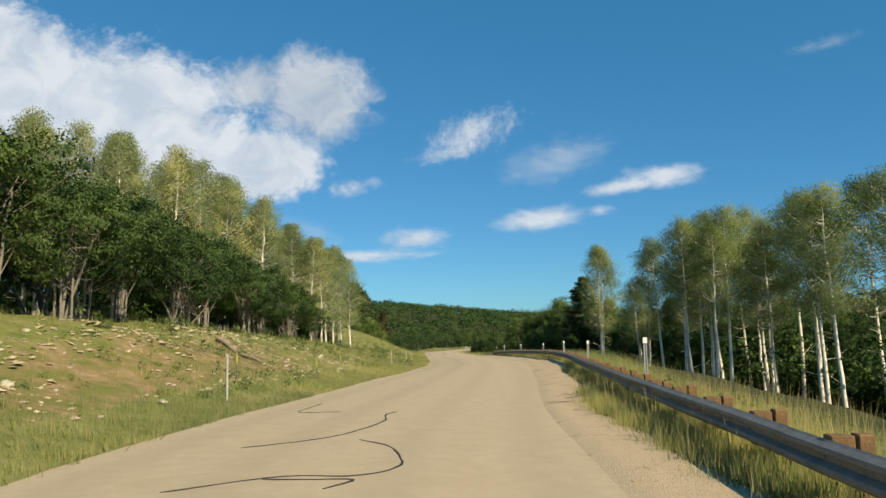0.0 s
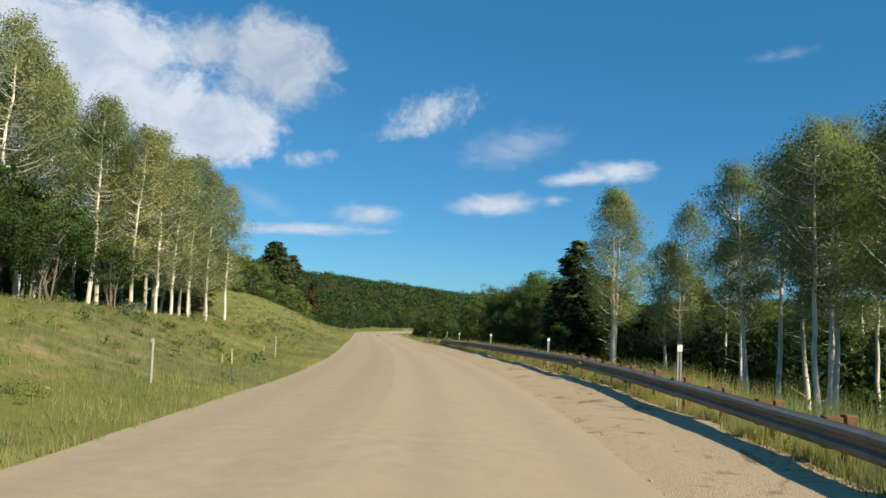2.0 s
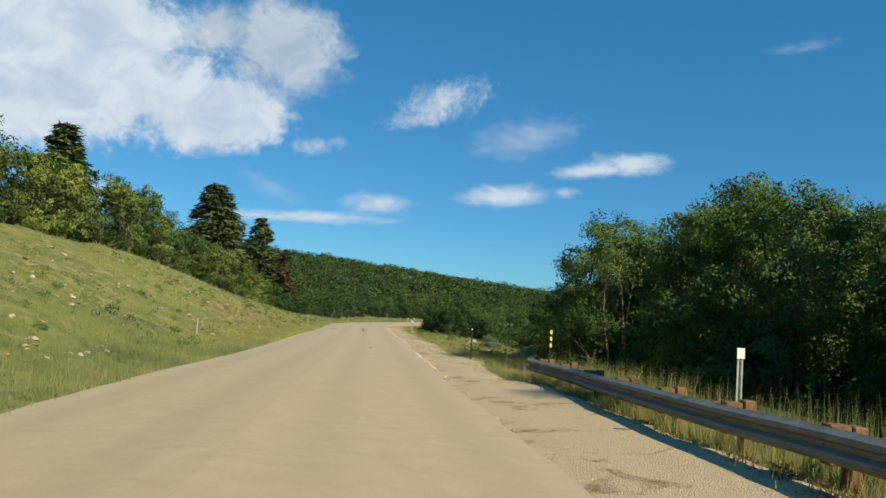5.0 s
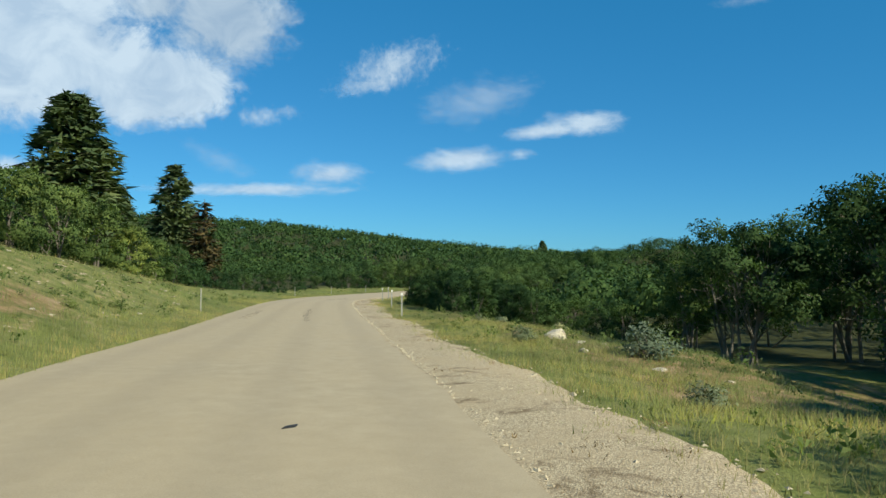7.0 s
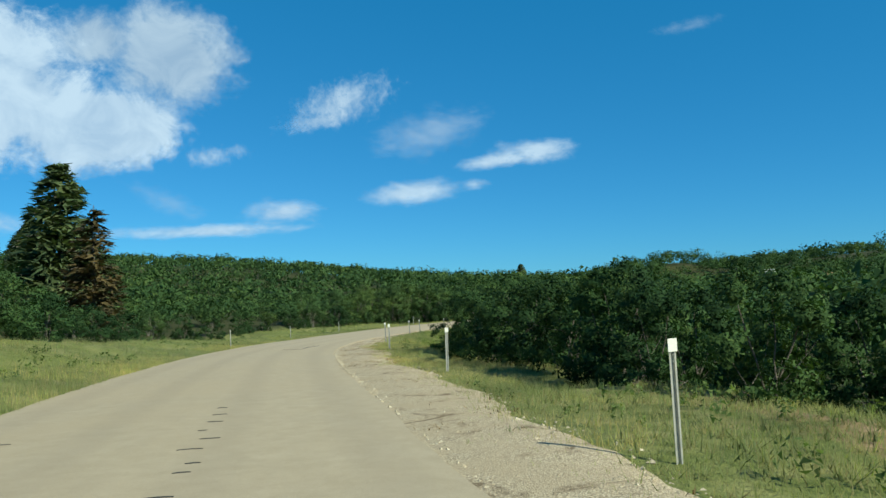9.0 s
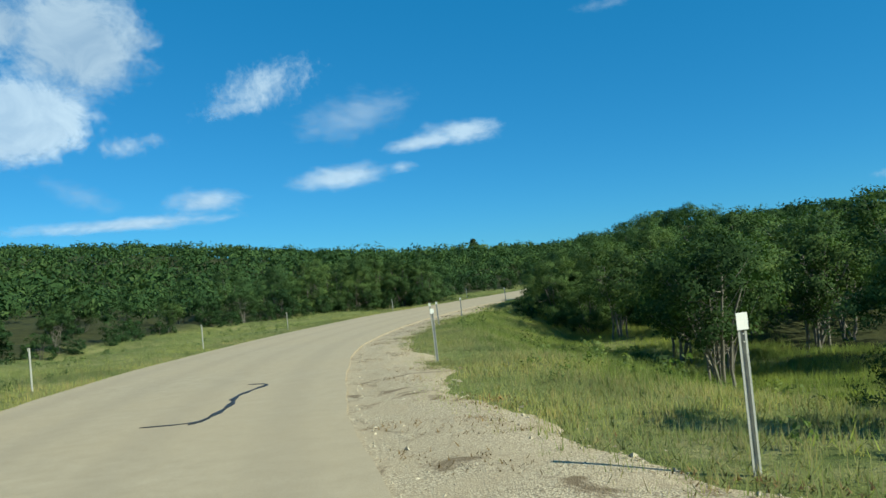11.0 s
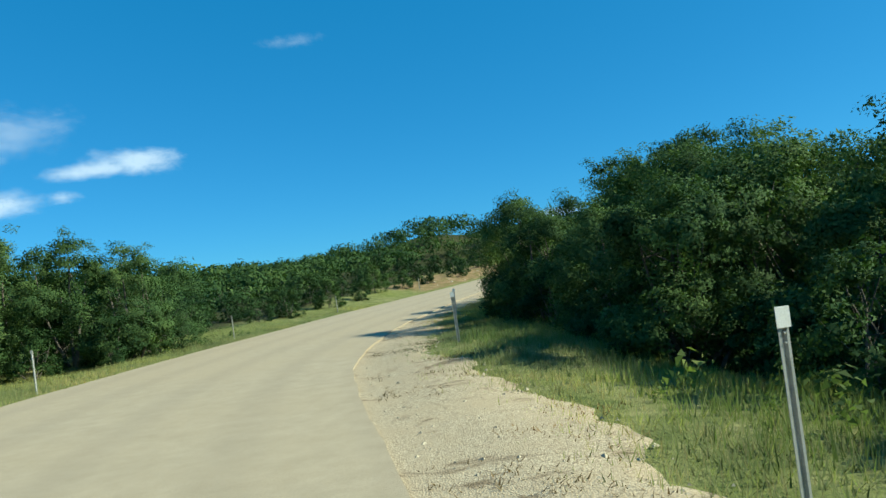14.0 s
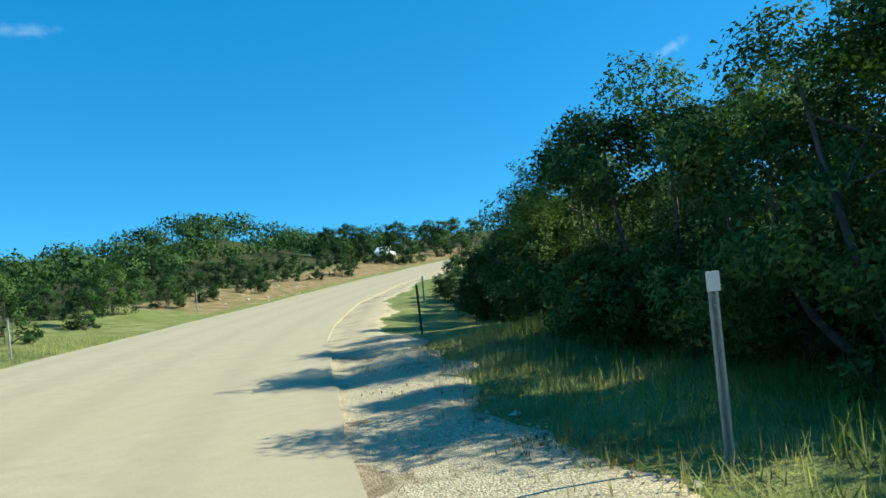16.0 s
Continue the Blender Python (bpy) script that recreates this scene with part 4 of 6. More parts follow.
# along the top of the open bank
for s, off, h in ((97, 14.5, 5.0), (102, 16.5, 5.6), (107, 18.8, 6.0), (112, 19.8, 6.2), (117, 20.4, 6.2), (122, 20.2, 6.0), (127, 19.8, 6.0), (132, 19.2, 5.8), (137, 18.4, 5.6), (142, 17.4, 5.6), (147, 16.6, 5.4), (152, 15.6, 5.4),
                  (157, 14.8, 5.2), (162, 13.8, 5.2), (167, 13.0, 5.0), (172, 12.4, 5.0), (177, 11.8, 4.8), (182, 11.6, 4.8), (187, 11.4, 4.6), (192, 11.2, 4.8), (197, 11.6, 4.8), (110, 24, 6.6), (120, 25, 6.8), (130, 24, 6.6), (140, 22.6, 6.4), (150, 20.6, 6.2), (160, 18.6, 6.2),
                  (170, 17.4, 6.0), (180, 16.4, 5.8), (190, 16.0, 5.6), (202, 12.0, 4.8), (207, 12.2, 4.6), (212, 12.6, 4.8), (217, 12.4, 4.8), (222, 12.6, 4.8), (227, 13.0, 5.0), (232, 13.4, 5.2), (237, 13.4, 5.0), (200, 17, 5.2), (210, 17.6, 5.2), (220, 18, 5.4), (230, 18, 5.4)):
    x, y = by_road(s, -(off + HALF * 0.4))
    (open_oaks if s < 116 or (s > 196 and s % 2 < 1) else sunny_oaks if s < 178 and s % 10 != 0 else low_oaks).plant(x, y, h * rng.uniform(0.88, 1.12) * float(np.interp(s, [165, 192, 235, 242], [1, 0.5, 0.5, 0.6])))
firs.plant(-36.3, 165.6, 18.0, 1)
firs.plant(-21.5, 177.2, 15.2, 0, label="broad dark green fir with browning tip above scrub oak")
firs.plant(-24.2, 224.0, 17.0, 1)
firs.plant(-25.0, 160.0, 9.5, 1)
brown_firs.plant(-17.4, 211.0, 11.6)
for k in range(3):
    firs.plant(-79 + 6 * k + rng.normal(0, 2), 330 + rng.normal(0, 14), rng.uniform(12, 17))
firs.plant(84, 427, 9, 0)
firs.plant(-33, 176, 12, 1)
# left of the bend
for x, y, h in ((10.3, 246.7, 5.2), (12.6, 247.6, 5.8), (15.2, 249.0, 6.0), (17.2, 247.8, 5.7), (19.6, 247.8, 5.2), (21.2, 249.2, 4.4), (14.0, 253.0, 6.0), (18.0, 253.4, 5.2), (4.2, 244.6, 5.0), (7.6, 246.0, 4.8), (0.2, 240.0, 4.8), (8.4, 252.6, 5.8)):
    near_oaks.plant(x, y, h)
# front rows of low scrub at the clearing's end, and left of the road past the bend
for k in range(21):
    s, off = 154.5 + 1.25 * k + rng.normal(0, 0.5), (6.2 if k % 2 else 9.6) + rng.normal(0, 0.4) + 0.6 * max(0, 2 - k)
    x, y = by_road(s, HALF + off)
    low_oaks.plant(x, y, rng.uniform(2.4, 3.1))
for x, y, h in ((15.6, 151.0, 2.2), (17.8, 153.6, 2.6), (14.6, 155.2, 2.0), (20.4, 151.8, 3.0), (19.6, 157.4, 2.6), (23.0, 156.0, 3.2), (16.6, 159.2, 2.4)):
    low_oaks.plant(x, y, h)
for k in range(34):
    s, off = 240 + 2.6 * k + rng.normal(0, 0.5), (9.6 if k % 2 else 12.6) + rng.normal(0, 0.5) - 5.4 * float(np.interp(s, [250, 260], [0, 1]))
    x, y = by_road(s, -HALF - off)
    low_oaks.plant(x, y, rng.uniform(2.0, 3.1) * (1 if s < 258 else 0.78))
for k in range(24):                                   # low leafy growth before the left-hand trees
    s = 190 + 2.5 * k + rng.normal(0, 0.6)
    x, y = by_road(s, -HALF - float(woods_left(s)) - 0.6 + rng.normal(0, 0.6))
    low_oaks.plant(x, y, rng.uniform(0.8, 1.4))
for k in range(18):
    s = 264 + 3.4 * k + rng.normal(0, 0.6)
    x, y = by_road(s, -HALF - 12.6 + rng.normal(0, 0.7))
    low_oaks.plant(x, y, rng.uniform(1.6, 2.3))
for x, y, h in ((8.6, 243.6, 1.7), (11.0, 244.6, 2.0), (13.4, 245.6, 2.2), (15.8, 246.4, 2.0), (18.4, 246.2, 2.2), (5.6, 242.4, 1.8), (20.6, 247.4, 1.8), (2.6, 240.6, 1.6)):
    low_oaks.plant(x, y, h)
for x, y, h in ((95.2, 289.6, 1.9), (97.6, 288.6, 2.3), (100.2, 287.9, 2.0), (103.4, 288.4, 2.2), (99.0, 290.2, 1.9), (93.6, 291.4, 2.2), (104, 297, 4.2), (109, 294.5, 4.0), (113, 298, 4.8), (117, 294, 4.0), (122, 297, 4.8), (128, 297, 4.8), (107, 302, 4.8), (99, 299, 4.2), (114, 291, 2.6), (120, 291.5, 3.0), (134, 296, 4.6)):
    low_oaks.plant(x, y, h)
for g in (near_oaks, bend_oaks, open_oaks, low_oaks, sunny_oaks, aspens, clump_aspens, pale_aspens, firs, brown_firs):
    g.clear()


# ---- the inner and far woods ----
def leafy_mounds(seed, c, s, per, leaf, broad=1.0):
    """Crowns of many small sprays over an uneven, lobed mound; c: feet, s: heights."""
    r = np.random.default_rng(seed)
    n = len(c)
    lobes = r.normal(0, 1, (n, 5, 3))
    lobes /= np.linalg.norm(lobes, axis=2)[:, :, None]
    lobes[:, :, 2] = np.abs(lobes[:, :, 2]) * 0.8
    pick = r.integers(0, 5, (n, per))
    mid = np.take_along_axis(lobes, pick[:, :, None].repeat(3, 2), 1) * np.array([0.34 * broad, 0.34 * broad, 0.30])
    dirs = r.normal(0, 1, (n, per, 3))
    dirs /= np.linalg.norm(dirs, axis=2)[:, :, None]
    dirs[:, :, 2] += 0.15
    p = c[:, None] + (np.array([0, 0, 0.42]) + mid + dirs * np.array([0.30 * broad, 0.30 * broad, 0.27]) * r.uniform(0.6, 1.1, (n, per, 1))) * s[:, None, None]
    p[:, :, 2] = np.maximum(p[:, :, 2], c[:, None, 2] + 0.04 * s[:, None])
    p = p.reshape(-1, 3)
    up = dirs.reshape(-1, 3) + mid.reshape(-1, 3) * 2 + r.normal(0, 0.6, (n * per, 3))
    up /= np.linalg.norm(up, axis=1)[:, None]
    a = np.cross(up, r.normal(0, 1, (n * per, 3)))
    a /= np.linalg.norm(a, axis=1)[:, None]
    b = np.cross(up, a)
    w = np.repeat(np.minimum(s * leaf, 0.5 if leaf > 0.09 else 0.24), per)[:, None] * r.uniform(0.6, 1.4, (n * per, 1))
    out = (dirs + 0.8 * mid + np.array([0, 0, 0.2])).reshape(-1, 3)
    return massed(np.stack([p - a * w, p + b * w * 0.9, p + a * w], 1), out, 0.75)


def scattered(seed, step, x0, x1, y0, y1):
    r = np.random.default_rng(seed)
    X, Y = np.meshgrid(np.arange(x0, x1, step), np.arange(y0, y1, step))
    x, y = X.ravel() + r.uniform(-0.5, 0.5, X.size) * step, Y.ravel() + r.uniform(-0.5, 0.5, X.size) * step
    s, d, _ = road_frame(x, y)
    return r, x, y, s, d


def inner_places():
    """The trees behind those of the wood's edge, to some 60 m from the road."""
    r, x, y, s, d = scattered(25, 4.0, -64, 150, -16, 350)
    off = np.where(d < 0, -d - HALF - woods_left(s) - 4.5, d - HALF - woods_right(s) - table(s, (80, 20), (105, 18), (122, 15), (150, 8), (156, 5), (184, 5), (190, 7), (250, 7), (262, 8), (300, 7)))
    keep = (off > 0) & (np.abs(d) < 58) & (s < 360) & (s > -14) & ~((d > 0) & (np.abs(d - (s - 152) * 0.8 - 14) < 2.2) & (s > 156) & (s < 190))
    keep &= ~((np.hypot(x + 12, y - 82) < 9) | (np.hypot(x + 13, y - 90) < 7))
    x, y, s, d = x[keep], y[keep], s[keep], d[keep]
    tall = np.where(d > 0, table(s, (0, 6.5), (95, 6.5), (120, 6.2), (150, 3.6), (185, 3.5), (200, 5.2), (250, 5.4), (280, 4.0)), table(s, (0, 5.2), (90, 5.4), (150, 5.2), (185, 4.0), (195, 2.9), (225, 2.8), (250, 2.9), (285, 3.2), (300, 3.5), (330, 3.6)))
    return np.column_stack([x, y, land(x, y)]), tall * r.uniform(0.68, 1.28, len(x))


def far_places():
    r, x, y, s, d = scattered(26, 6.2, -230, 290, -20, 520)
    far = np.hypot(x - 1.5, y - 136)
    seen = np.degrees(np.arctan2(x - 1.5, y - 20))
    keep = (np.abs(d) > 56) & (far < 366) & (seen > -60) & (seen < 80) & (np.abs(d) > np.where(s > 345, 60, 0))
    x, y = x[keep], y[keep]
    return np.column_stack([x, y, land(x, y)]), r.uniform(2.8, 5.4, len(x)) + 1.6 * (r.uniform(0, 1, len(x)) > 0.93)


def woods(name, label, v):
    tagged(new(name, mesh_from(name, v[0], v[1], BRUSH_LEAF, normals=v[2])), label, "woods", kind="stuff")


woods("inner_woods", "close-grown dark green scrub oak behind the wood's edge", leafy_mounds(15, *inner_places(), 230, 0.060, 1.2))
woods("scrub_oak_woods", "dense dark green scrub oak covering the far hillsides", leafy_mounds(16, *far_places(), 90, 0.108, 1.5))


# ---- guardrail ----
RAIL_LINE = spline(np.array([(2.55, -2), (3.35, 8), (4.15, 17), (5.1, 25), (5.9, 32.5), (6.8, 40), (7.3, 47), (7.66, 54), (7.68, 60), (7.5, 68), (7.3, 78), (6.9, 88), (6.75, 95), (6.6, 98.4)], float), 0.25)


def rail_profile():
    # out from the posts towards the road, and height about the beam's middle
    return [(0.000, -0.156), (0.022, -0.140), (0.075, -0.108), (0.083, -0.080), (0.075, -0.056), (0.006, -0.022), (0.000, 0.0),
            (0.006, 0.022), (0.075, 0.056), (0.083, 0.080), (0.075, 0.108), (0.022, 0.140), (0.000, 0.156)]


def rail_top(y):
    return float(np.interp(y, LINE[:, 1], LINE[:, 2]) + np.interp(y, [10, 25, 40, 54, 80, 92], [0.58, 0.61, 0.65, 0.72, 0.70, 0.60]))


def guardrail():
    rail = tagged(new("guardrail"), "weathered grey steel W-beam guardrail on wooden posts", "guardrail")
    length = np.concatenate([[0], np.cumsum(np.linalg.norm(np.diff(RAIL_LINE, axis=0), axis=1))])

    def spot(u):
        p = np.array([np.interp(u, length, RAIL_LINE[:, i]) for i in (0, 1)])
        q = np.array([np.interp(u + 0.2, length, RAIL_LINE[:, i]) for i in (0, 1)]) - np.array([np.interp(u - 0.2, length, RAIL_LINE[:, i]) for i in (0, 1)])
        q /= np.linalg.norm(q)
        return p, q

    total = length[-1]
    prof = rail_profile()
    n_beam = int(total // 3.81)
    for k in range(n_beam + 1):
        u0, u1 = max(total - (k + 1) * 3.81 - 0.16, 0), total - k * 3.81
        vs, qs = [], []
        us = np.linspace(u0, u1, 9)
        for skin in (0.0, -0.006):
            for u in us:
                p, q = spot(u)
                side = np.array([-q[1], q[0]])            # towards the road
                z = rail_top(p[1]) - 0.156 + 0.004 * math.sin(u * 1.3) + (0.006 if k % 2 else 0)
                for o, h in prof:
                    w = p + side * (o + skin + (0.004 if k % 2 else 0))
                    vs.append((w[0], w[1], z + h))
        m = len(prof)
        for skin in (0, 1):
            for i in range(len(us) - 1):
                for j in range(m - 1):
                    a = skin * len(us) * m + i * m + j
                    f = (a, a + 1, a + m + 1, a + m)
                    qs.append(f if skin else f[::-1])
        part("rail_beam", mesh_from("rail_beam", vs, qs, GALV, False), rail)
    bm = bmesh.new()
    box(bm, (0.14, 0.15, 1.5), (0, 0, -0.75), edge=0.012)
    post_mesh = mesh_of("post", bm, WOOD)
    bm = bmesh.new()
    box(bm, (0.20, 0.15, 0.36), edge=0.010)
    block_mesh = mesh_of("spacer_block", bm, WOOD)
    bm = bmesh.new()
    bmesh.ops.create_cone(bm, cap_ends=True, segments=8, radius1=0.022, radius2=0.012, depth=0.02)
    bolt_mesh = mesh_of("bolt", bm, GALV)
    u = total - 0.9
    r = np.random.default_rng(2)
    while u > 0.4:
        p, q = spot(u)
        side = np.array([-q[1], q[0]])
        turn = math.degrees(math.atan2(q[1], q[0])) - 90
        top = rail_top(p[1])
        a = p - side * 0.31
        part("post", post_mesh, rail, "", pose(a[0], a[1], top + 0.04 + r.normal(0, 0.02), r.normal(0, 1.2), r.normal(0, 1.2), turn))
        b = p - side * 0.115
        part("spacer_block", block_mesh, rail, "", pose(b[0], b[1], top - 0.15, 0, 0, turn + r.normal(0, 1)))
        c = p + side * 0.012
        part("bolt", bolt_mesh, rail, "", pose(c[0], c[1], top - 0.156, 0, 0, turn) @ pose(0, 0, 0, 0, -90, 0))
        u -= 1.905
    # the turned-out end shoe
    p, q = spot(total)
    side = np.array([-q[1], q[0]])
    bm = bmesh.new()
    prev = None
    for i in range(8):
        t = i / 7
        o = p + q * (0.42 * math.sin(t * 1.5)) - side * (0.30 * (1 - math.cos(t * 1.7)))
        z = rail_top(p[1])
        row = [bm.verts.new((o[0] + side[0] * g, o[1] + side[1] * g, z - 0.156 + h)) for g, h in ((0.07, -0.18), (0.08, -0.06), (0.02, 0.0), (0.08, 0.06), (0.07, 0.18))]
        if prev:
            for j in range(4):
                bm.faces.new((prev[j], row[j], row[j + 1], prev[j + 1]))
        prev = row
    bmesh.ops.solidify(bm, geom=bm.faces[:], thickness=0.006)
    part("end_shoe", mesh_of("end_shoe", bm, GALV, True), rail, "flared steel end section")


guardrail()


# ---- delineator posts ----
def channel_post(name, height, steel, sheet, sheet_size, label, category="delineator", bands=1, wide=0.075, web=0.026):
    thing = tagged(new(name), label, category, "delineator posts")
    bm = bmesh.new()
    front = [(-wide / 2, 0.0), (-wide / 4, 0.0), (-wide / 6, web), (wide / 6, web), (wide / 4, 0.0), (wide / 2, 0.0)]
    prof = front + [(x, y + 0.005) for x, y in front[::-1]]
    rows = [[bm.verts.new((x, y, z)) for x, y in prof] for z in (-0.35, height * 0.5, height)]
    n = len(prof)
    for a, b in zip(rows, rows[1:]):
        for i in range(n):
            bm.faces.new((a[i], a[(i + 1) % n], b[(i + 1) % n], b[i]))
    for i in range(len(front) - 1):
        bm.faces.new((rows[-1][i], rows[-1][i + 1], rows[-1][n - 2 - i], rows[-1][n - 1 - i]))
    bmesh.ops.recalc_face_normals(bm, faces=bm.faces[:])
    part("post", mesh_of("post", bm, steel), thing)
    for k in range(bands):
        bm = bmesh.new()
        box(bm, (sheet_size[0], 0.004, sheet_size[1]), (0, min(0, web) - 0.010, height - sheet_size[1] / 2 + 0.01 - k * sheet_size[1] * 1.7), edge=0.001)
        part("reflector", mesh_of("reflector", bm, sheet), thing, "pale reflective sheet")
    bm = bmesh.new()
    for k in (0.03, 0.09):
        bmesh.ops.create_cone(bm, cap_ends=True, segments=6, radius1=0.007, radius2=0.007, depth=0.012, matrix=Matrix.Translation((0, -0.004, height - 0.12 - k)) @ Matrix.Rotation(radians(90), 4, "X"))
    part("bolt", mesh_of("bolt", bm, steel), thing)
    return thing


def stand(thing, x, y, lift, yaw, lean=(0, 0)):
    """Puts a copy at (x, y), its foot on the ground there and facing down the road."""
    return copy_thing(thing, pose(x, y, at(x, y) + lift, 0, 0, 0) @ pose(0, 0, 0, lean[1], lean[0], 0) @ pose(0, 0, 0, 0, 0, yaw))


right_post = channel_post("delineator_post", 1.22, POST_STEEL, REFLECTOR, (0.10, 0.13), "grey steel channel post with a white reflector on the gravel edge")
left_post = channel_post("delineator_post", 1.15, PALE_STEEL, PALE_STEEL, (0.06, 0.08), "thin grey steel channel post in the roadside grass", wide=0.055, web=-0.02)
striped_post = channel_post("marker_post", 1.25, DARK_STEEL, YELLOW, (0.06, 0.10), "thin dark marker post with pale yellow bands", bands=3, wide=0.05)
dark_post = channel_post("marker_post", 1.22, DARK_STEEL, REFLECTOR, (0.05, 0.05), "thin dark green steel post with a small reflector", wide=0.055)
RIGHT_POSTS = [(4.77, 150.16, -1), (4.79, 177.88, -1), (5.95, 191.62, -2), (9.26, 204.66, -4), (10.82, 209.5, -3), (14.46, 217.44, -1), (21.76, 229.0, -3), (30.56, 239.26, 0),
               (4.55, 16.6, 0), (5.85, 29.8, 0), (7.2, 44.0, 0), (8.05, 59.3, 0), (7.8, 74.0, 0), (7.3, 88.4, 0), (4.9, 163.4, 0), (54.0, 256.4, 0)]
for x, y, tip in RIGHT_POSTS:
    s, d, _ = road_frame(x, y)
    heading = float(np.interp(s[0], RUN, np.unwrap(np.arctan2(TANGENT[:, 1], TANGENT[:, 0])))) - math.pi / 2
    stand(right_post, x, y, (0.18 if 190 < y < 193 else 0.0) if y > 100 else 0.08, math.degrees(heading), (tip, 0))
LEFT_POSTS = [(-5.27, 17.95, 0), (-3.27, 46.34, -1), (-3.21, 62.92, 0), (-4.74, 109.3, 0), (-5.22, 150.2, 0), (-4.19, 194.37, -1), (-0.71, 209.5, -1), (3.92, 221.4, -1), (13.85, 236.1, -2),
              (24.55, 248.5, -2), (36.78, 259.0, -3), (53.28, 270.75, -1)]
for x, y, tip in LEFT_POSTS:
    s, d, _ = road_frame(x, y)
    heading = float(np.interp(s[0], RUN, np.unwrap(np.arctan2(TANGENT[:, 1], TANGENT[:, 0])))) - math.pi / 2
    stand(left_post, x, y, -0.36 if 100 < y < 120 else -0.22 if 40 < y < 70 else -0.02, math.degrees(heading), (tip, 0))
stand(striped_post, 7.13, 98.5, 0.25, 0)
stand(dark_post, 6.15, 108.7, 0.0, 0)
stand(dark_post, 40.35, 247.84, 0.0, -48, (-4, 0))
for o in (right_post, left_post, striped_post, dark_post):
    for c in (*o.children, o):
        bpy.data.objects.remove(c)


# ---- tar seams on the road ----
def seam(points, width, lift=0.016):
    """A crack filled with tar: a thin, uneven raised band."""
    p = spline(np.array(points, float), 0.12)
    r = np.random.default_rng(len(points) * 7 + int(abs(points[0][1]) * 10))
    p += np.cumsum(r.normal(0, 0.006, p.shape), axis=0)
    d = np.gradient(p, axis=0)
    d /= np.linalg.norm(d, axis=1)[:, None]
    n = np.stack([-d[:, 1], d[:, 0]], 1)
    w = width / 2 * (1 + 0.5 * np.sin(np.arange(len(p)) * 0.9) * r.uniform(0.3, 1, len(p)))
    w[0] = w[-1] = 0.005
    rows = []
    for k, z in ((-1.0, -0.004), (-0.6, lift), (0.6, lift), (1.0, -0.004)):
        q = p + n * (w * k)[:, None]
        s, dd, zr = road_frame(q[:, 0], q[:, 1])
        crown = 0.018 * np.abs(dd) * np.clip(1 - (s - 170) / 30, 0, 1)
        rows.append(np.column_stack([q, zr - crown + 0.012 + z * 0.55]))
    v = np.stack(rows, 1).reshape(-1, 3)
    i, j = np.meshgrid(np.arange(len(p) - 1), np.arange(3), indexing="ij")
    q = np.stack([i * 4 + j, i * 4 + j + 1, (i + 1) * 4 + j + 1, (i + 1) * 4 + j], -1).reshape(-1, 4)
    return v, q


def tar(points, width):
    part("tar_seam", mesh_from("tar_seam", *seam(points, width), TAR, True), road, "black tar filling a crack")


tar([(-2.2, 15.6), (-3.1, 15.8), (-3.1, 16.8), (-3.05, 18.0)], 0.025)
tar([(-2.9, 10.6), (-2.0, 11.2), (-1.5, 12.0), (-1.15, 13.5), (-1.2, 14.6), (-1.0, 15.2)], 0.035)
tar([(-2.9, 7.6), (-1.9, 8.2), (-1.0, 8.2), (-0.55, 8.8), (-0.75, 10.2), (-1.3, 11.0)], 0.035)
tar([(-2.0, 8.1), (-1.5, 8.0), (-1.0, 8.0), (-1.25, 7.5)], 0.04)
tar([(0.30, 184.6), (0.55, 185.2), (0.85, 186.6), (0.9, 187.6), (1.15, 188.6), (1.5, 189.6), (1.1, 190.0)], 0.12)
tar([(-0.4, 184.9), (0.3, 184.8), (0.6, 185.1)], 0.09)
tar([(1.9, 114.2), (2.05, 114.5)], 0.12)
tar([(1.65, 120.5), (1.8, 120.75)], 0.12)
for k in range(17):
    x, y = 1.25 - 0.04 * k - 0.9 + rng.normal(0, 0.05), 143.5 + 0.82 * k + rng.normal(0, 0.12)
    w = rng.uniform(0.05, 0.17)
    tar([(x - w, y), (x, y + 0.03), (x + w * 0.9, y + 0.02)], rng.uniform(0.016, 0.032))
for k in range(6):
    x, y = -2.6 - 0.05 * k, 146.5 + 1.5 * k
    tar([(x - 0.22, y), (x, y + 0.03), (x + 0.2, y + 0.02)], 0.022)
tar([by_road(217 + k, float(right_half(217 + k)) - 0.14 + 0.02 * (-1) ** k) for k in range(4)], 0.035)


# ---- rocks ----
def rock_mesh(seed, flat=0.6):
    r = np.random.default_rng(seed)
    bm = bmesh.new()
    bmesh.ops.create_icosphere(bm, subdivisions=2, radius=0.5)
    cuts = [Vector(r.normal(0, 1, 3)).normalized() for _ in range(7)]
    for v in bm.verts:
        for c in cuts:
            over = v.co.dot(c) - 0.33
            if over > 0:
                v.co -= c * over * 0.85
        v.co *= 1 + 0.10 * noise.noise(v.co * 3 + Vector((seed, 0, 0)))
        v.co.z *= flat
    return mesh_of("rock", bm, ROCK)


ROCKS = [rock_mesh(k, f) for k, f in ((1, 0.75), (2, 0.5), (3, 0.4), (4, 0.6))]


def rock(x, y, size, which, label="pale limestone rock lying in the grass", sink=0.15):
    ob = tagged(new("rock", ROCKS[which]), label, "rock", "loose rocks")
    ob.matrix_basis = pose(x, y, at(x, y) + size * (0.22 - sink), rng.uniform(-12, 12), rng.uniform(-12, 12), rng.uniform(0, 360)) @ Matrix.Diagonal((size, size * rng.uniform(0.7, 1), size * rng.uniform(0.7, 1), 1))
    return ob


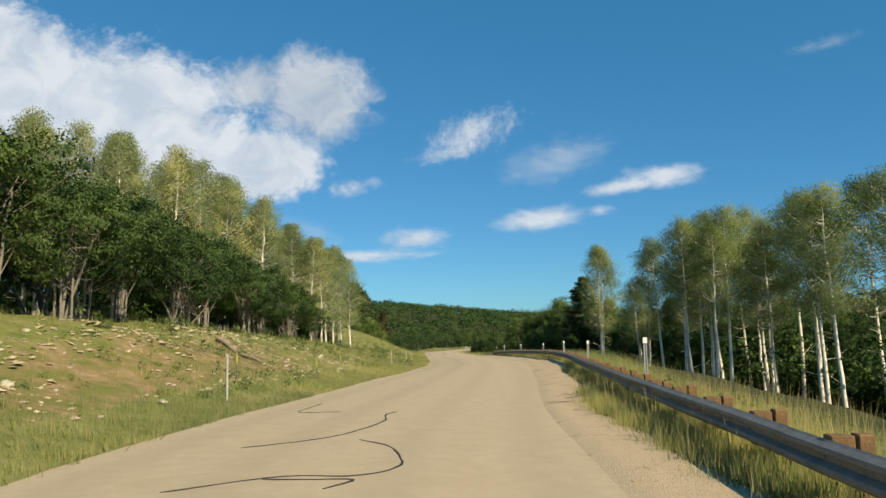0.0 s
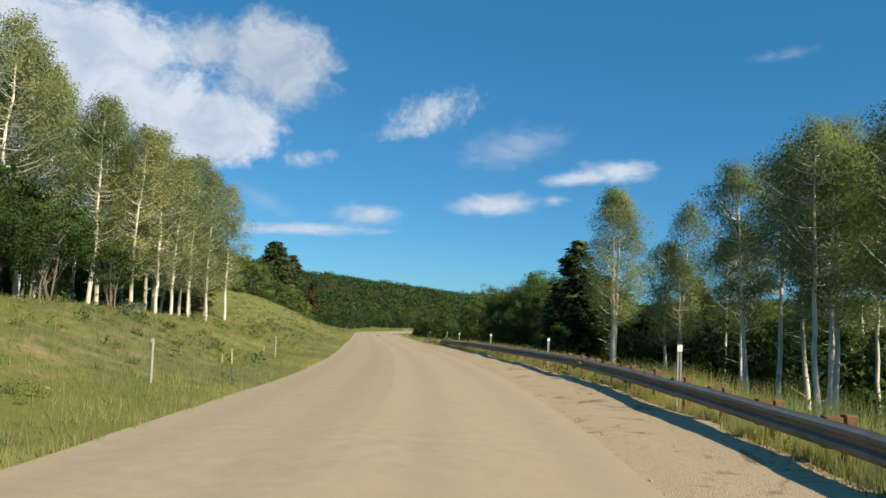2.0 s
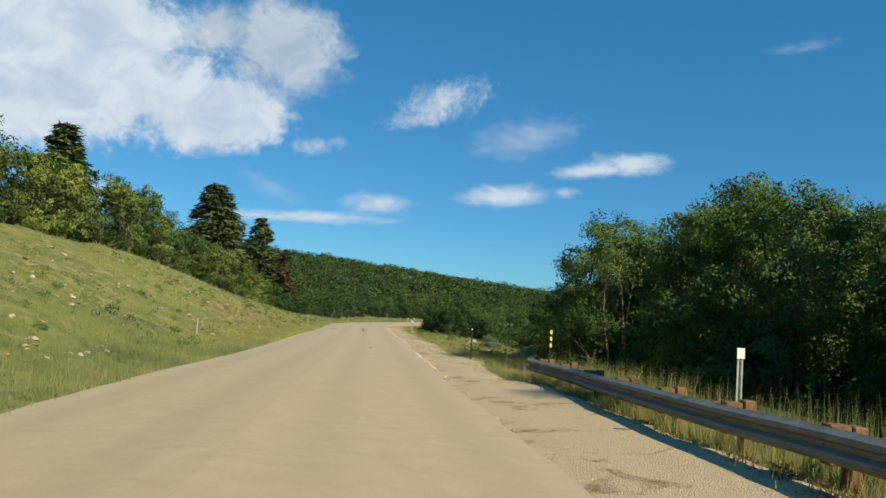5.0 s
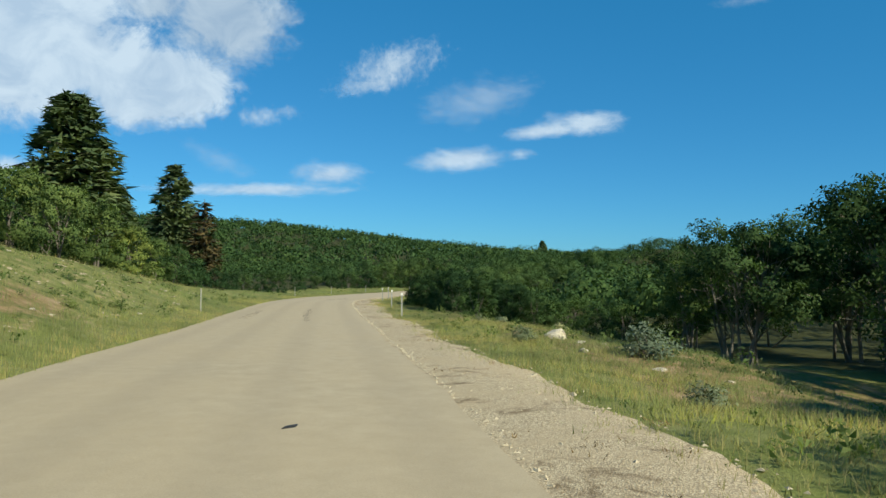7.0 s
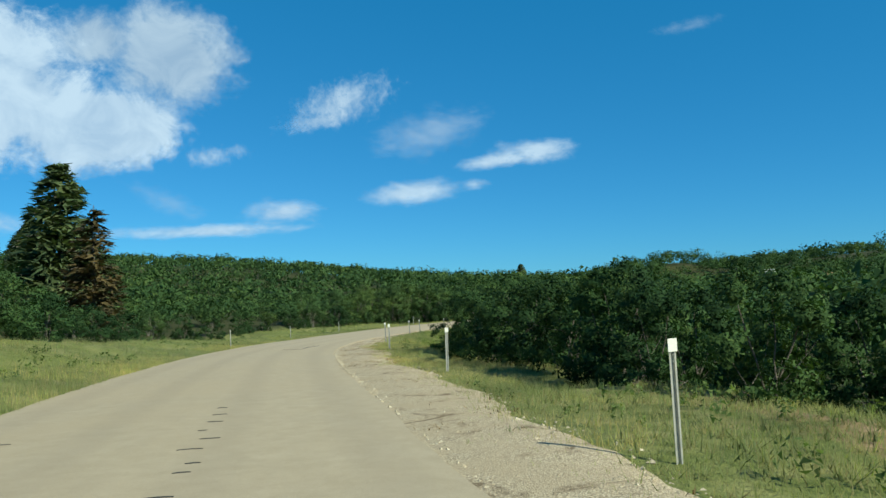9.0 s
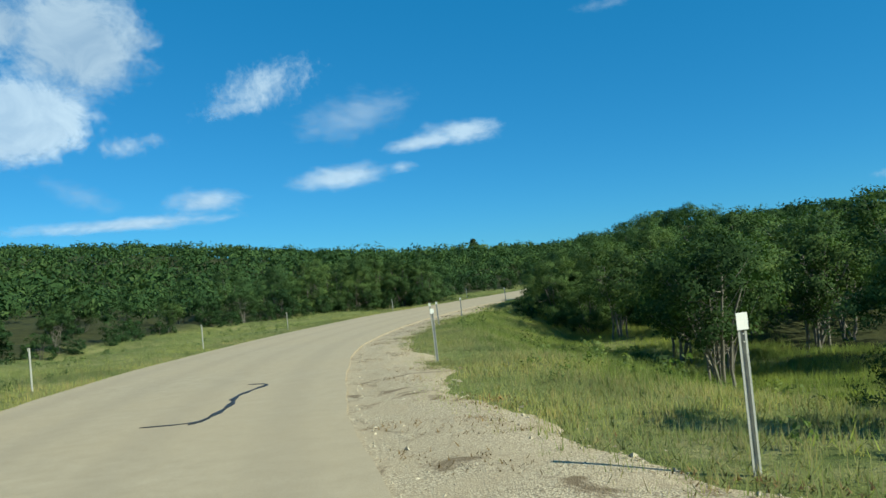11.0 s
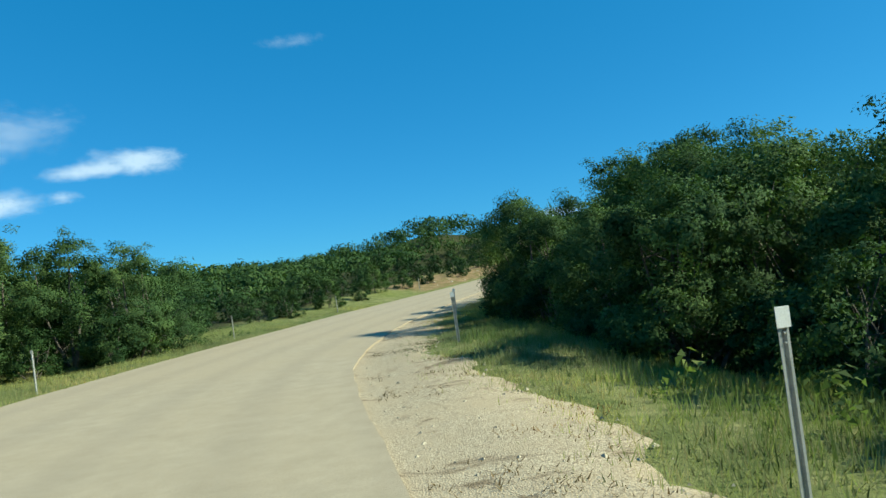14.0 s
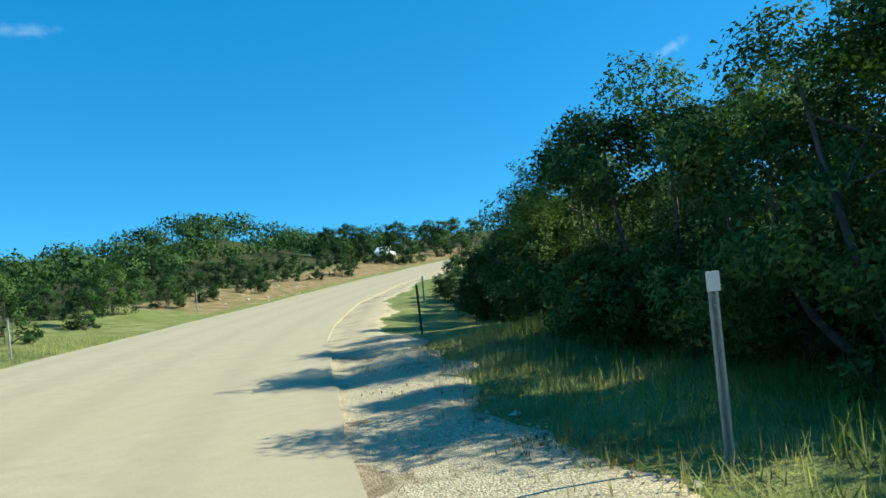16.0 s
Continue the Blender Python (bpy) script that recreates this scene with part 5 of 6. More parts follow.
rock(9.3, 137.4, 0.95, 0, "large rounded pale boulder in short grass")
for x, y, z in ((8.9, 133.4, 0.35), (8.3, 131.2, 0.30), (9.4, 129.0, 0.42), (10.2, 133.0, 0.3), (9.9, 134.2, 0.25), (8.7, 139.8, 0.22), (10.6, 128.0, 0.3), (7.6, 134.2, 0.2), (9.8, 142.0, 0.3), (11.4, 136.0, 0.3), (7.9, 146.5, 0.35)):
    rock(x, y, z, int(rng.integers(4)))
for k in range(90):
    s, off = rng.uniform(2, 44), rng.uniform(1.6, 8.6)
    x, y = by_road(s, -HALF - off)
    rock(x, y, float(rng.choice([0.12, 0.18, 0.25, 0.36], p=[0.45, 0.32, 0.17, 0.06])), int(rng.integers(4)), "broken pale limestone on the bare bank", 0.10)
for k in range(90):
    s, off = rng.uniform(94, 165), rng.uniform(2, 14)
    x, y = by_road(s, -HALF - off)
    rock(x, y, rng.uniform(0.10, 0.26), int(rng.integers(4)), "small pale stone on the grassy bank", 0.12)
for k in range(18):
    s, off = rng.uniform(290, 312), rng.uniform(0.8, 4.5)
    x, y = by_road(s, -HALF - off)
    rock(x, y, rng.uniform(0.12, 0.4), int(rng.integers(4)), "pale rock in the cut bank", 0.15)


def rock_chips():
    r = np.random.default_rng(18)
    n = 4600
    s, off = np.concatenate([r.uniform(-2, 40, n), r.uniform(94, 166, 2600)]), np.concatenate([1.8 + 6.4 * r.uniform(0, 1, n), r.uniform(2, 13, 2600)])
    n = len(s)
    x = np.interp(s, RUN, LINE[:, 0]) - (HALF + off) * np.interp(s, RUN, RIGHT[:, 0])
    y = np.interp(s, RUN, LINE[:, 1]) - (HALF + off) * np.interp(s, RUN, RIGHT[:, 1])
    keep = np.sin(x * 1.1) + np.sin(y * 0.8 + x * 0.4) + r.normal(0, 0.7, n) > 0.1
    x, y = x[keep], y[keep]
    z, n = land(x, y), len(x)
    w = r.gamma(2.0, 0.028, n) + 0.02
    octa = np.array([(1, 0, 0), (0, 0.8, 0.05), (-0.9, 0.1, 0), (0, -0.8, 0), (0.1, 0, 0.32)])
    t = octa[None] * r.uniform(0.6, 1.3, (n, 5, 3))
    g = r.uniform(0, 6.28, n)
    ca, sa = np.cos(g)[:, None], np.sin(g)[:, None]
    v = np.stack([t[:, :, 0] * ca - t[:, :, 1] * sa, t[:, :, 0] * sa + t[:, :, 1] * ca, t[:, :, 2] + t[:, :, 0] * r.normal(0, 0.25, (n, 1))], -1) * w[:, None, None]
    v = (v + np.stack([x, y, z + 0.015], 1)[:, None]).reshape(-1, 3)
    f = np.array([(0, 1, 4), (1, 2, 4), (2, 3, 4), (3, 0, 4)])
    q = (np.arange(n)[:, None, None] * 5 + f[None]).reshape(-1, 3)
    return mesh_from("rock_chips", v, q, CHIP)


tagged(new("rock_chips", rock_chips()), "scattered pale limestone chips on the bare bank", "stones", kind="stuff")


def gravel_stones():
    r = np.random.default_rng(8)
    n = 34000
    s = r.uniform(0, 262, n)
    off = np.abs(r.normal(0, 0.9, n)) * 1.15 + 0.05
    keep = off < shoulder_wide(s) + 0.1
    s, off = s[keep], off[keep]
    x = np.interp(s, RUN, LINE[:, 0]) + (right_half(s) + off) * np.interp(s, RUN, RIGHT[:, 0])
    y = np.interp(s, RUN, LINE[:, 1]) + (right_half(s) + off) * np.interp(s, RUN, RIGHT[:, 1])
    zr = np.interp(s, RUN, LINE[:, 2])
    z = np.maximum(land(x, y) + 0.03, zr - 0.035 * off - 0.055)
    n = len(x)
    w = r.gamma(2.0, 0.0085, n) + 0.007
    tet = np.array([(1, 0, -0.2), (-0.5, 0.87, -0.2), (-0.5, -0.87, -0.2), (0.1, 0.1, 0.45)])
    a = r.uniform(0, 6.28, n)
    ca, sa = np.cos(a)[:, None], np.sin(a)[:, None]
    t = tet[None] * r.uniform(0.6, 1.3, (n, 4, 3))
    v = np.stack([t[:, :, 0] * ca - t[:, :, 1] * sa, t[:, :, 0] * sa + t[:, :, 1] * ca, t[:, :, 2]], -1) * w[:, None, None]
    v = (v + np.stack([x, y, z], 1)[:, None]).reshape(-1, 3)
    f = np.array([(0, 1, 3), (1, 2, 3), (2, 0, 3)])
    q = (np.arange(n)[:, None, None] * 4 + f[None]).reshape(-1, 3)
    return mesh_from("loose_gravel", v, q, PEBBLE)


tagged(new("loose_gravel", gravel_stones()), "loose pale gravel stones strewn along the shoulder", "gravel", kind="stuff")


# ---- grass, weeds, shrubs ----
def blades(seed, s0, s1, side, lo, hi, n, height, width, lean=0.5, skip=None):
    """Grass tufts, each a fan of bent blades, from lo to hi past the pavement on the left of the road and past the gravel on its right."""
    r = np.random.default_rng(seed)
    s, off = r.uniform(s0, s1, n), lo + (hi - lo) * r.uniform(0, 1, n) ** (0.9 if s0 > 100 else 1.4)
    off = off + (shoulder_wide(s) if side > 0 else 0) + r.normal(0, 0.10 * (hi - lo) ** 0.7, n)
    off = np.maximum(off, 0.02)
    half = right_half(s) if side > 0 else HALF
    x = np.interp(s, RUN, LINE[:, 0]) + side * (half + off) * np.interp(s, RUN, RIGHT[:, 0])
    y = np.interp(s, RUN, LINE[:, 1]) + side * (half + off) * np.interp(s, RUN, RIGHT[:, 1])
    patch = np.sin(x * 0.9 + 1.3 * np.sin(y * 0.35)) + np.sin(y * 0.7 + seed) + r.normal(0, 0.6, n)
    keep = patch > -1.25
    if skip is not None:
        keep &= ~skip(s, off)
    x, y = x[keep], y[keep]
    z = land(x, y)
    k = 5
    s = np.repeat(s[keep], k)
    x, y, z = (np.repeat(v, k) + e for v, e in ((x, r.normal(0, 0.07, len(x) * k)), (y, r.normal(0, 0.07, len(y) * k)), (z, -0.02)))
    m = len(x)
    h = height * r.uniform(0.45, 1.25, m)
    a = r.uniform(0, 6.28, m)
    l = np.abs(r.normal(0, lean, m)) * h
    dx, dy = np.cos(a), np.sin(a)
    w = width * r.uniform(0.7, 1.4, m)
    root1 = np.stack([x - dy * w, y + dx * w, z], 1)
    root2 = np.stack([x + dy * w, y - dx * w, z], 1)
    tip = np.stack([x + dx * l, y + dy * l, z + h], 1)
    back = -np.stack([np.interp(s, RUN, TANGENT[:, 0]), np.interp(s, RUN, TANGENT[:, 1])], 1)
    turned = (dx * back[:, 0] + dy * back[:, 1] < 0)[:, None]       # every blade shows its face to the road's start
    v = np.stack([np.where(turned, root2, root1), np.where(turned, root1, root2), tip], 1)
    face = unit(np.cross(v[:, 1] - v[:, 0], v[:, 2] - v[:, 0]))
    away = (face[:, 0] * back[:, 0] + face[:, 1] * back[:, 1] < 0)
    v[away] = v[away][:, ::-1]
    face[away] *= -1
    return v.reshape(-1, 3), np.repeat(unit(0.45 * face + np.array([0, 0, 1.0])), 3, axis=0)


def grass(name, label, mat, sets):
    v, nor = np.vstack([g[0] for g in sets]), np.vstack([g[1] for g in sets])
    tagged(new(name, mesh_from(name, v, np.arange(len(v)).reshape(-1, 3), mat, normals=nor)), label, "grass", kind="stuff")


def bank_gap(s, off):
    return (s < 42) & (off > 2.6) & (off < 7.5)


grass("green_grass", "uneven green grass along both road edges", GRASS,
      [blades(7, 32, 101, 1, -0.12, 1.5, 11000, 0.28, 0.006, 0.5), blades(16, 24, 101, 1, 0.6, 2.6, 5000, 0.80, 0.006, 0.3), blades(8, 0, 34, 1, 0.0, 1.8, 9000, 0.28, 0.006, 0.55), blades(1, -2, 275, -1, 0.05, 2.4, 13000, 0.20, 0.008), blades(2, -2, 200, -1, 1.8, 15, 15000, 0.20, 0.010, 0.6, bank_gap),
       blades(3, 0, 104, 1, 0.4, 3.6, 5500, 0.28, 0.007, 0.6), blades(4, 101, 176, 1, -0.1, 8, 13000, 0.18, 0.009, 0.8), blades(20, 174, 262, 1, -0.3, 5.5, 22000, 0.16, 0.008, 0.8), blades(17, 101, 262, 1, -1.0, 0.1, 4200, 0.10, 0.005, 0.9),
       blades(6, 196, 262, -1, 0.5, 10, 7000, 0.2, 0.007, 0.8)])
grass("lush_grass", "tall lush green grass in the hollow beside the bend", LUSH_GRASS, [blades(5, 184, 228, 1, 2.8, 16, 19000, 0.32, 0.008, 0.5), blades(18, 205, 262, 1, 0.8, 3.2, 4000, 0.30, 0.007, 0.5)])
grass("dry_grass", "dry straw-coloured grass stalks at the roadside", DRY_GRASS,
      [blades(15, 0, 101, 1, -0.15, 1.8, 7500, 0.34, 0.0045, 0.5), blades(11, -2, 262, -1, 0.0, 1.3, 4500, 0.24, 0.006, 0.4), blades(12, 0, 200, -1, 1.5, 11, 4200, 0.34, 0.006, 0.4), blades(13, 0, 104, 1, 0.4, 3.2, 3600, 0.62, 0.006, 0.35),
       blades(14, 101, 262, 1, -0.45, 4.5, 19000, 0.18, 0.005, 0.7)])


def weed_litter():
    """Clumps of dead, flattened weeds on the gravel and at the pavement's edge."""
    r = np.random.default_rng(44)
    n = 9000
    s = np.concatenate([r.uniform(166, 264, n // 2), r.uniform(0, 166, n // 2)])
    off = r.uniform(0.1, 1, n) * (shoulder_wide(s) + 0.2)
    patch = np.sin(s * 0.9 + 2 * np.sin(off * 1.7)) + np.sin(s * 2.3 + off * 3.1) + r.normal(0, 0.45, n)
    keep = patch > np.where(s > 166, 0.75, 1.25)
    rim = r.uniform(0, 98, 2600)                          # a rim of debris along the grass before the guardrail
    s, off = np.concatenate([s[keep], rim]), np.concatenate([off[keep], shoulder_wide(rim) - 0.12 + r.normal(0, 0.12, 2600)])
    d = right_half(s) + off
    x = np.interp(s, RUN, LINE[:, 0]) + d * np.interp(s, RUN, RIGHT[:, 0])
    y = np.interp(s, RUN, LINE[:, 1]) + d * np.interp(s, RUN, RIGHT[:, 1])
    z = np.maximum(land(x, y) + 0.03, np.interp(s, RUN, LINE[:, 2]) - 0.035 * off - 0.03)
    x, y, z = (np.repeat(v, 7) for v in (x, y, z))
    m = len(x)
    x, y = x + r.normal(0, 0.10, m), y + r.normal(0, 0.10, m)
    g, h, l = r.uniform(0, 6.28, m), r.uniform(0.01, 0.06, m), r.uniform(0.03, 0.10, m)
    dx, dy, w = np.cos(g), np.sin(g), r.uniform(0.004, 0.012, m)
    v = np.stack([np.stack([x - dy * w, y + dx * w, z], 1), np.stack([x + dy * w, y - dx * w, z], 1), np.stack([x + dx * l, y + dy * l, z + h], 1)], 1).reshape(-1, 3)
    return mesh_from("dead_weeds", v, np.arange(len(v)).reshape(-1, 3), DEAD_WEED)


tagged(new("dead_weeds", weed_litter()), "brown dead weeds and twigs strewn over the gravel", "weeds", kind="stuff")


def forbs():
    """Small leafy weed clumps all over the banks and the verge."""
    r = np.random.default_rng(52)
    sets = []
    for s0, s1, side, lo, hi, n, tall in ((4, 96, -1, 1.0, 9.5, 1300, 0.26), (94, 176, -1, 1.2, 14, 1100, 0.24), (104, 160, 1, 2.2, 9, 700, 0.26), (176, 232, 1, 3.2, 12, 900, 0.30), (190, 262, -1, 1.0, 8, 500, 0.22), (2, 100, 1, 1.9, 4.2, 420, 0.30)):
        s, off = r.uniform(s0, s1, n), r.uniform(lo, hi, n)
        half = right_half(s) if side > 0 else HALF
        x = np.interp(s, RUN, LINE[:, 0]) + side * (half + off) * np.interp(s, RUN, RIGHT[:, 0])
        y = np.interp(s, RUN, LINE[:, 1]) + side * (half + off) * np.interp(s, RUN, RIGHT[:, 1])
        keep = np.sin(x * 0.55 + np.sin(y * 0.21)) + np.sin(y * 0.37 + x * 0.15) + r.normal(0, 0.6, n) > 0.0
        x, y = x[keep], y[keep]
        sets.append((np.column_stack([x, y, land(x, y) - 0.06]), tall * r.gamma(4, 0.25, len(x))))
    return leafy_mounds(53, np.vstack([a for a, _ in sets]), np.concatenate([b for _, b in sets]) + 0.06, 30, 0.10)


fv, fq, fn = forbs()
tagged(new("weed_clumps", mesh_from("weed_clumps", fv, fq, WEED_LEAF, normals=fn)), "soft green weed clumps dotting the grassy banks", "weeds", kind="stuff")


def mullein(seed):
    """A tall flower stalk over a rosette of broad pale leaves."""
    r = np.random.default_rng(seed)
    thing = tagged(new("mullein"), "tall dull yellow mullein stalk over pale leaves", "weed", "mullein stalks")
    p = np.stack([0.02 * np.sin(np.linspace(0, 3, 7)), 0.015 * np.linspace(0, 1, 7), np.linspace(-0.05, 1.0, 7)], 1)
    part("stem", mesh_from("stem", *tube_arrays(p, np.linspace(0.014, 0.008, 7), 6), GREY_BARK, True), thing)
    q = np.stack([0.02 * np.sin(np.linspace(2, 3, 9)), 0.013 + 0.002 * np.linspace(0, 1, 9), np.linspace(0.62, 1.12, 9)], 1)
    part("flower_spike", mesh_from("flower_spike", *tube_arrays(q, np.array([0.012, 0.026, 0.03, 0.027, 0.031, 0.028, 0.024, 0.017, 0.003]), 8), FLOWER, True), thing)
    vs = []
    for k in range(22):
        g, up = r.uniform(0, 6.28), k / 22
        d, side = np.array([math.cos(g), math.sin(g), 0]), np.array([-math.sin(g), math.cos(g), 0])
        l, z = 0.30 * (1 - 0.65 * up), 0.04 + 0.55 * up
        a, m, e = d * 0.01 + (0, 0, z), d * l * 0.55 + (0, 0, z + l * 0.35), d * l + (0, 0, z + l * 0.22)
        vs.append(np.array([a, m + side * l * 0.17, e, m - side * l * 0.17]))
    v = np.vstack(vs)
    part("leaf_rosette", mesh_from("leaf_rosette", v, np.arange(len(v)).reshape(-1, 4), SAGE_LEAF), thing)
    return thing


def shrub(seed, height, width, leaf, kind, label):
    r = np.random.default_rng(seed)
    n = 34
    d = r.normal(0, 1, (n, 3))
    d /= np.linalg.norm(d, axis=1)[:, None]
    d[:, 2] = np.abs(d[:, 2])
    c = d * np.array([width / 2, width / 2, height * 0.85]) * r.uniform(0.45, 1, (n, 1)) + np.array([0, 0, height * 0.1])
    twigs = join([tube_arrays(np.linspace((0, 0, -0.05), e, 3) + r.normal(0, 0.015, (3, 3)), np.linspace(0.02, 0.004, 3) * height, 3) for e in c[::2]])
    thing = tagged(new(kind), label, "shrub", "roadside shrubs")
    part("branchwork", mesh_from("branchwork", *twigs, OAK_BARK, True), thing)
    v, q, nor = leaves(r, c, 34, 0.10 * width, 0.045 * height + 0.008, 0.9, np.zeros(3))
    part("foliage", mesh_from("foliage", v, q, leaf, normals=nor), thing)
    return thing


sage = shrub(71, 0.7, 1.0, SAGE_LEAF, "sagebrush", "grey-green sagebrush in the roadside grass")
weed = shrub(72, 0.42, 0.9, WEED_LEAF, "low_shrub", "soft green weed clump on the bank")
for x, y, h in ((9.9, 130.7, 1.0), (7.3, 133.6, 0.5), (8.4, 124.6, 0.55), (12.2, 147.0, 0.7), (10.4, 152.4, 0.6), (9.6, 115.6, 0.7), (8.9, 149.8, 0.6)):
    copy_thing(sage, pose(x, y, at(x, y, 0.03), 0, 0, rng.uniform(0, 360)) @ Matrix.Scale(h / 0.7, 4))
for k in range(110):
    side = -1 if k < 96 else 1
    s, off = rng.uniform(6, 165) if side < 0 else rng.uniform(180, 206), rng.uniform(1.6, 9) if side < 0 else rng.uniform(5, 9)
    x, y = by_road(s, side * (HALF + off))
    copy_thing(weed, pose(x, y, at(x, y, 0.03), 0, 0, rng.uniform(0, 360)) @ Matrix.Scale(rng.uniform(0.22, 0.75), 4))
for o in (sage, weed):
    x, y = by_road(60 if o is sage else 100, -HALF - 7)
    o.matrix_basis = pose(x, y, at(x, y, 0.03))


stalk = mullein(81)
for k, (s, off, h) in enumerate(((49.0, 0.6, 0.85), (50.4, 1.2, 0.6), (26.5, 1.5, 0.7), (31.0, 1.1, 0.5), (33.4, 2.2, 0.6), (58.5, 1.6, 0.6), (21.0, 2.4, 0.7), (123.5, 3.0, 0.6))):
    x, y = by_road(s, -HALF - off)
    m = pose(x, y, at(x, y, 0.02), rng.normal(0, 3), rng.normal(0, 3), rng.uniform(0, 360)) @ Matrix.Scale(h, 4)
    if k:
        copy_thing(stalk, m @ Matrix.Scale(1 / 0.85, 4))
    else:
        stalk.matrix_basis = m


# ---- the fallen trunk on the bank ----
def fallen_log():
    thing = tagged(new("fallen_log"), "grey weathered fallen trunk lying down the bank", "log")
    a, b = np.array([-8.75, 28.5]), np.array([-6.4, 26.0])
    p = []
    for t in np.linspace(0, 1, 9):
        q = a + (b - a) * t
        p.append((q[0], q[1], at(q[0], q[1]) + 0.10 + 0.03 * math.sin(t * 9)))
    part("trunk", mesh_from("trunk", *tube_arrays(p, np.linspace(0.11, 0.05, 9), 8), LOG, True), thing)
    for t, g in ((3, 0.5), (5, -0.4), (6, 0.45)):
        q = np.array(p[t])
        part("branch", mesh_from("branch", *tube_arrays([q, q + np.array([g * 0.5, 0.2, 0.2]), q + np.array([g, 0.3, 0.25])], [0.035, 0.02, 0.008], 5), LOG, True), thing)


fallen_log()


# ---- a white car parked far up the road ----
def car(x, y, yaw):
    thing = tagged(new("parked_car"), "white car parked beside the road uphill", "car")
    thing.matrix_basis = pose(x, y, at(x, y) + 0.02, 0, 0, yaw)
    bm = bmesh.new()
    prof = [(-2.2, 0.35), (-2.25, 0.75), (-2.05, 0.95), (-1.5, 1.02), (-0.95, 1.45), (0.9, 1.50), (1.55, 1.05), (2.15, 0.90), (2.25, 0.55), (2.2, 0.33)]
    rows = [[bm.verts.new((px, w * (0.9 if pz > 1.2 else 1), pz)) for px, pz in prof] for w in (-0.86, 0.86)]
    for i in range(len(prof)):
        j = (i + 1) % len(prof)
        bm.faces.new((rows[0][i], rows[0][j], rows[1][j], rows[1][i]))
    bm.faces.new(rows[0][::-1])
    bm.faces.new(rows[1])
    bmesh.ops.bevel(bm, geom=bm.edges[:], offset=0.05, segments=2, affect="EDGES")
    body = part("body", mesh_of("body", bm, CAR_WHITE), thing)
    for side in (-1, 1):
        bm = bmesh.new()
        q = [(-1.25, 1.05), (-0.85, 1.38), (0.8, 1.42), (1.3, 1.06)]
        f = [bm.verts.new((px, side * 0.875 * (0.93 if pz > 1.2 else 1.0), pz)) for px, pz in q]
        bm.faces.new(f)
        bmesh.ops.solidify(bm, geom=bm.faces[:], thickness=0.02)
        part("side_window", mesh_of("side_window", bm, CAR_GLASS), body)
        for wx in (-1.4, 1.4):
            bm = bmesh.new()
            bmesh.ops.create_cone(bm, cap_ends=True, segments=20, radius1=0.33, radius2=0.33, depth=0.22, matrix=Matrix.Translation((wx, side * 0.78, 0.33)) @ Matrix.Rotation(radians(90), 4, "X"))
            bmesh.ops.bevel(bm, geom=[e for e in bm.edges if e.calc_face_angle(0) > 1], offset=0.03, segments=1, affect="EDGES")
            part("wheel", mesh_of("wheel", bm, RUBBER), thing)


car(102.5, 292.6, 20)
for x, y, z in ((98.0, 290.2, 1.5), (99.4, 288.9, 1.4), (100.6, 290.4, 1.3), (101.8, 289.2, 1.5), (97.2, 291.8, 1.9), (104.0, 290.6, 1.6)):
    copy_thing(weed, pose(x, y, at(x, y, 0.03), 0, 0, x * 70) @ Matrix.Scale(z, 4))


# ---- clouds, far out on the sky ----
def cloud_material(name, thick, soft, streak, bright, ribs=0.5):
    m = bpy.data.materials.new(name)
    m.use_nodes = True
    t = m.node_tree
    t.nodes.remove(t.nodes["Principled BSDF"])
    dens = t.nodes.new("ShaderNodeAttribute")
    dens.attribute_name = "puff"
    p = object_coord(t)
    mp = node(t, "ShaderNodeMapping", Scale=(streak, 1, 1), Rotation=(0, 0, 0.15))
    t.links.new(p, mp.inputs["Vector"])
    n1 = noise_tex(t, mp.outputs[0], 0.0045, 9, 0.60, 0.5)
    n2 = noise_tex(t, mp.outputs[0], 0.022, 6, 0.62, 0.3)
    a = t.nodes.new("ShaderNodeMath")
    a.operation = "MULTIPLY_ADD"
    t.links.new(n1, a.inputs[0])
    a.inputs[1].default_value = 1.25
    t.links.new(dens.outputs["Fac"], a.inputs[2])
    b = t.nodes.new("ShaderNodeMath")
    b.operation = "MULTIPLY_ADD"
    t.links.new(n2, b.inputs[0])
    b.inputs[1].default_value = ribs
    t.links.new(a.outputs[0], b.inputs[2])
    r = node(t, "ShaderNodeMapRange", **{"From Min": 1.02 + ribs / 2, "From Max": 1.02 + ribs / 2 + soft, "To Max": thick})
    r.interpolation_type = "SMOOTHSTEP"
    t.links.new(b.outputs[0], r.inputs["Value"])
    shade = ramp(t, n1, [(0.36, (0.72, 0.89, 1.18)), (0.60, (0.98, 1.12, 1.36))])
    e = node(t, "ShaderNodeEmission", Strength=bright)
    t.links.new(shade, e.inputs[0])
    tr = t.nodes.new("ShaderNodeBsdfTransparent")
    mx = t.nodes.new("ShaderNodeMixShader")
    t.links.new(r.outputs[0], mx.inputs[0])
    t.links.new(tr.outputs[0], mx.inputs[1])
    t.links.new(e.outputs[0], mx.inputs[2])
    t.links.new(mx.outputs[0], t.nodes["Material Output"].inputs["Surface"])
    return m


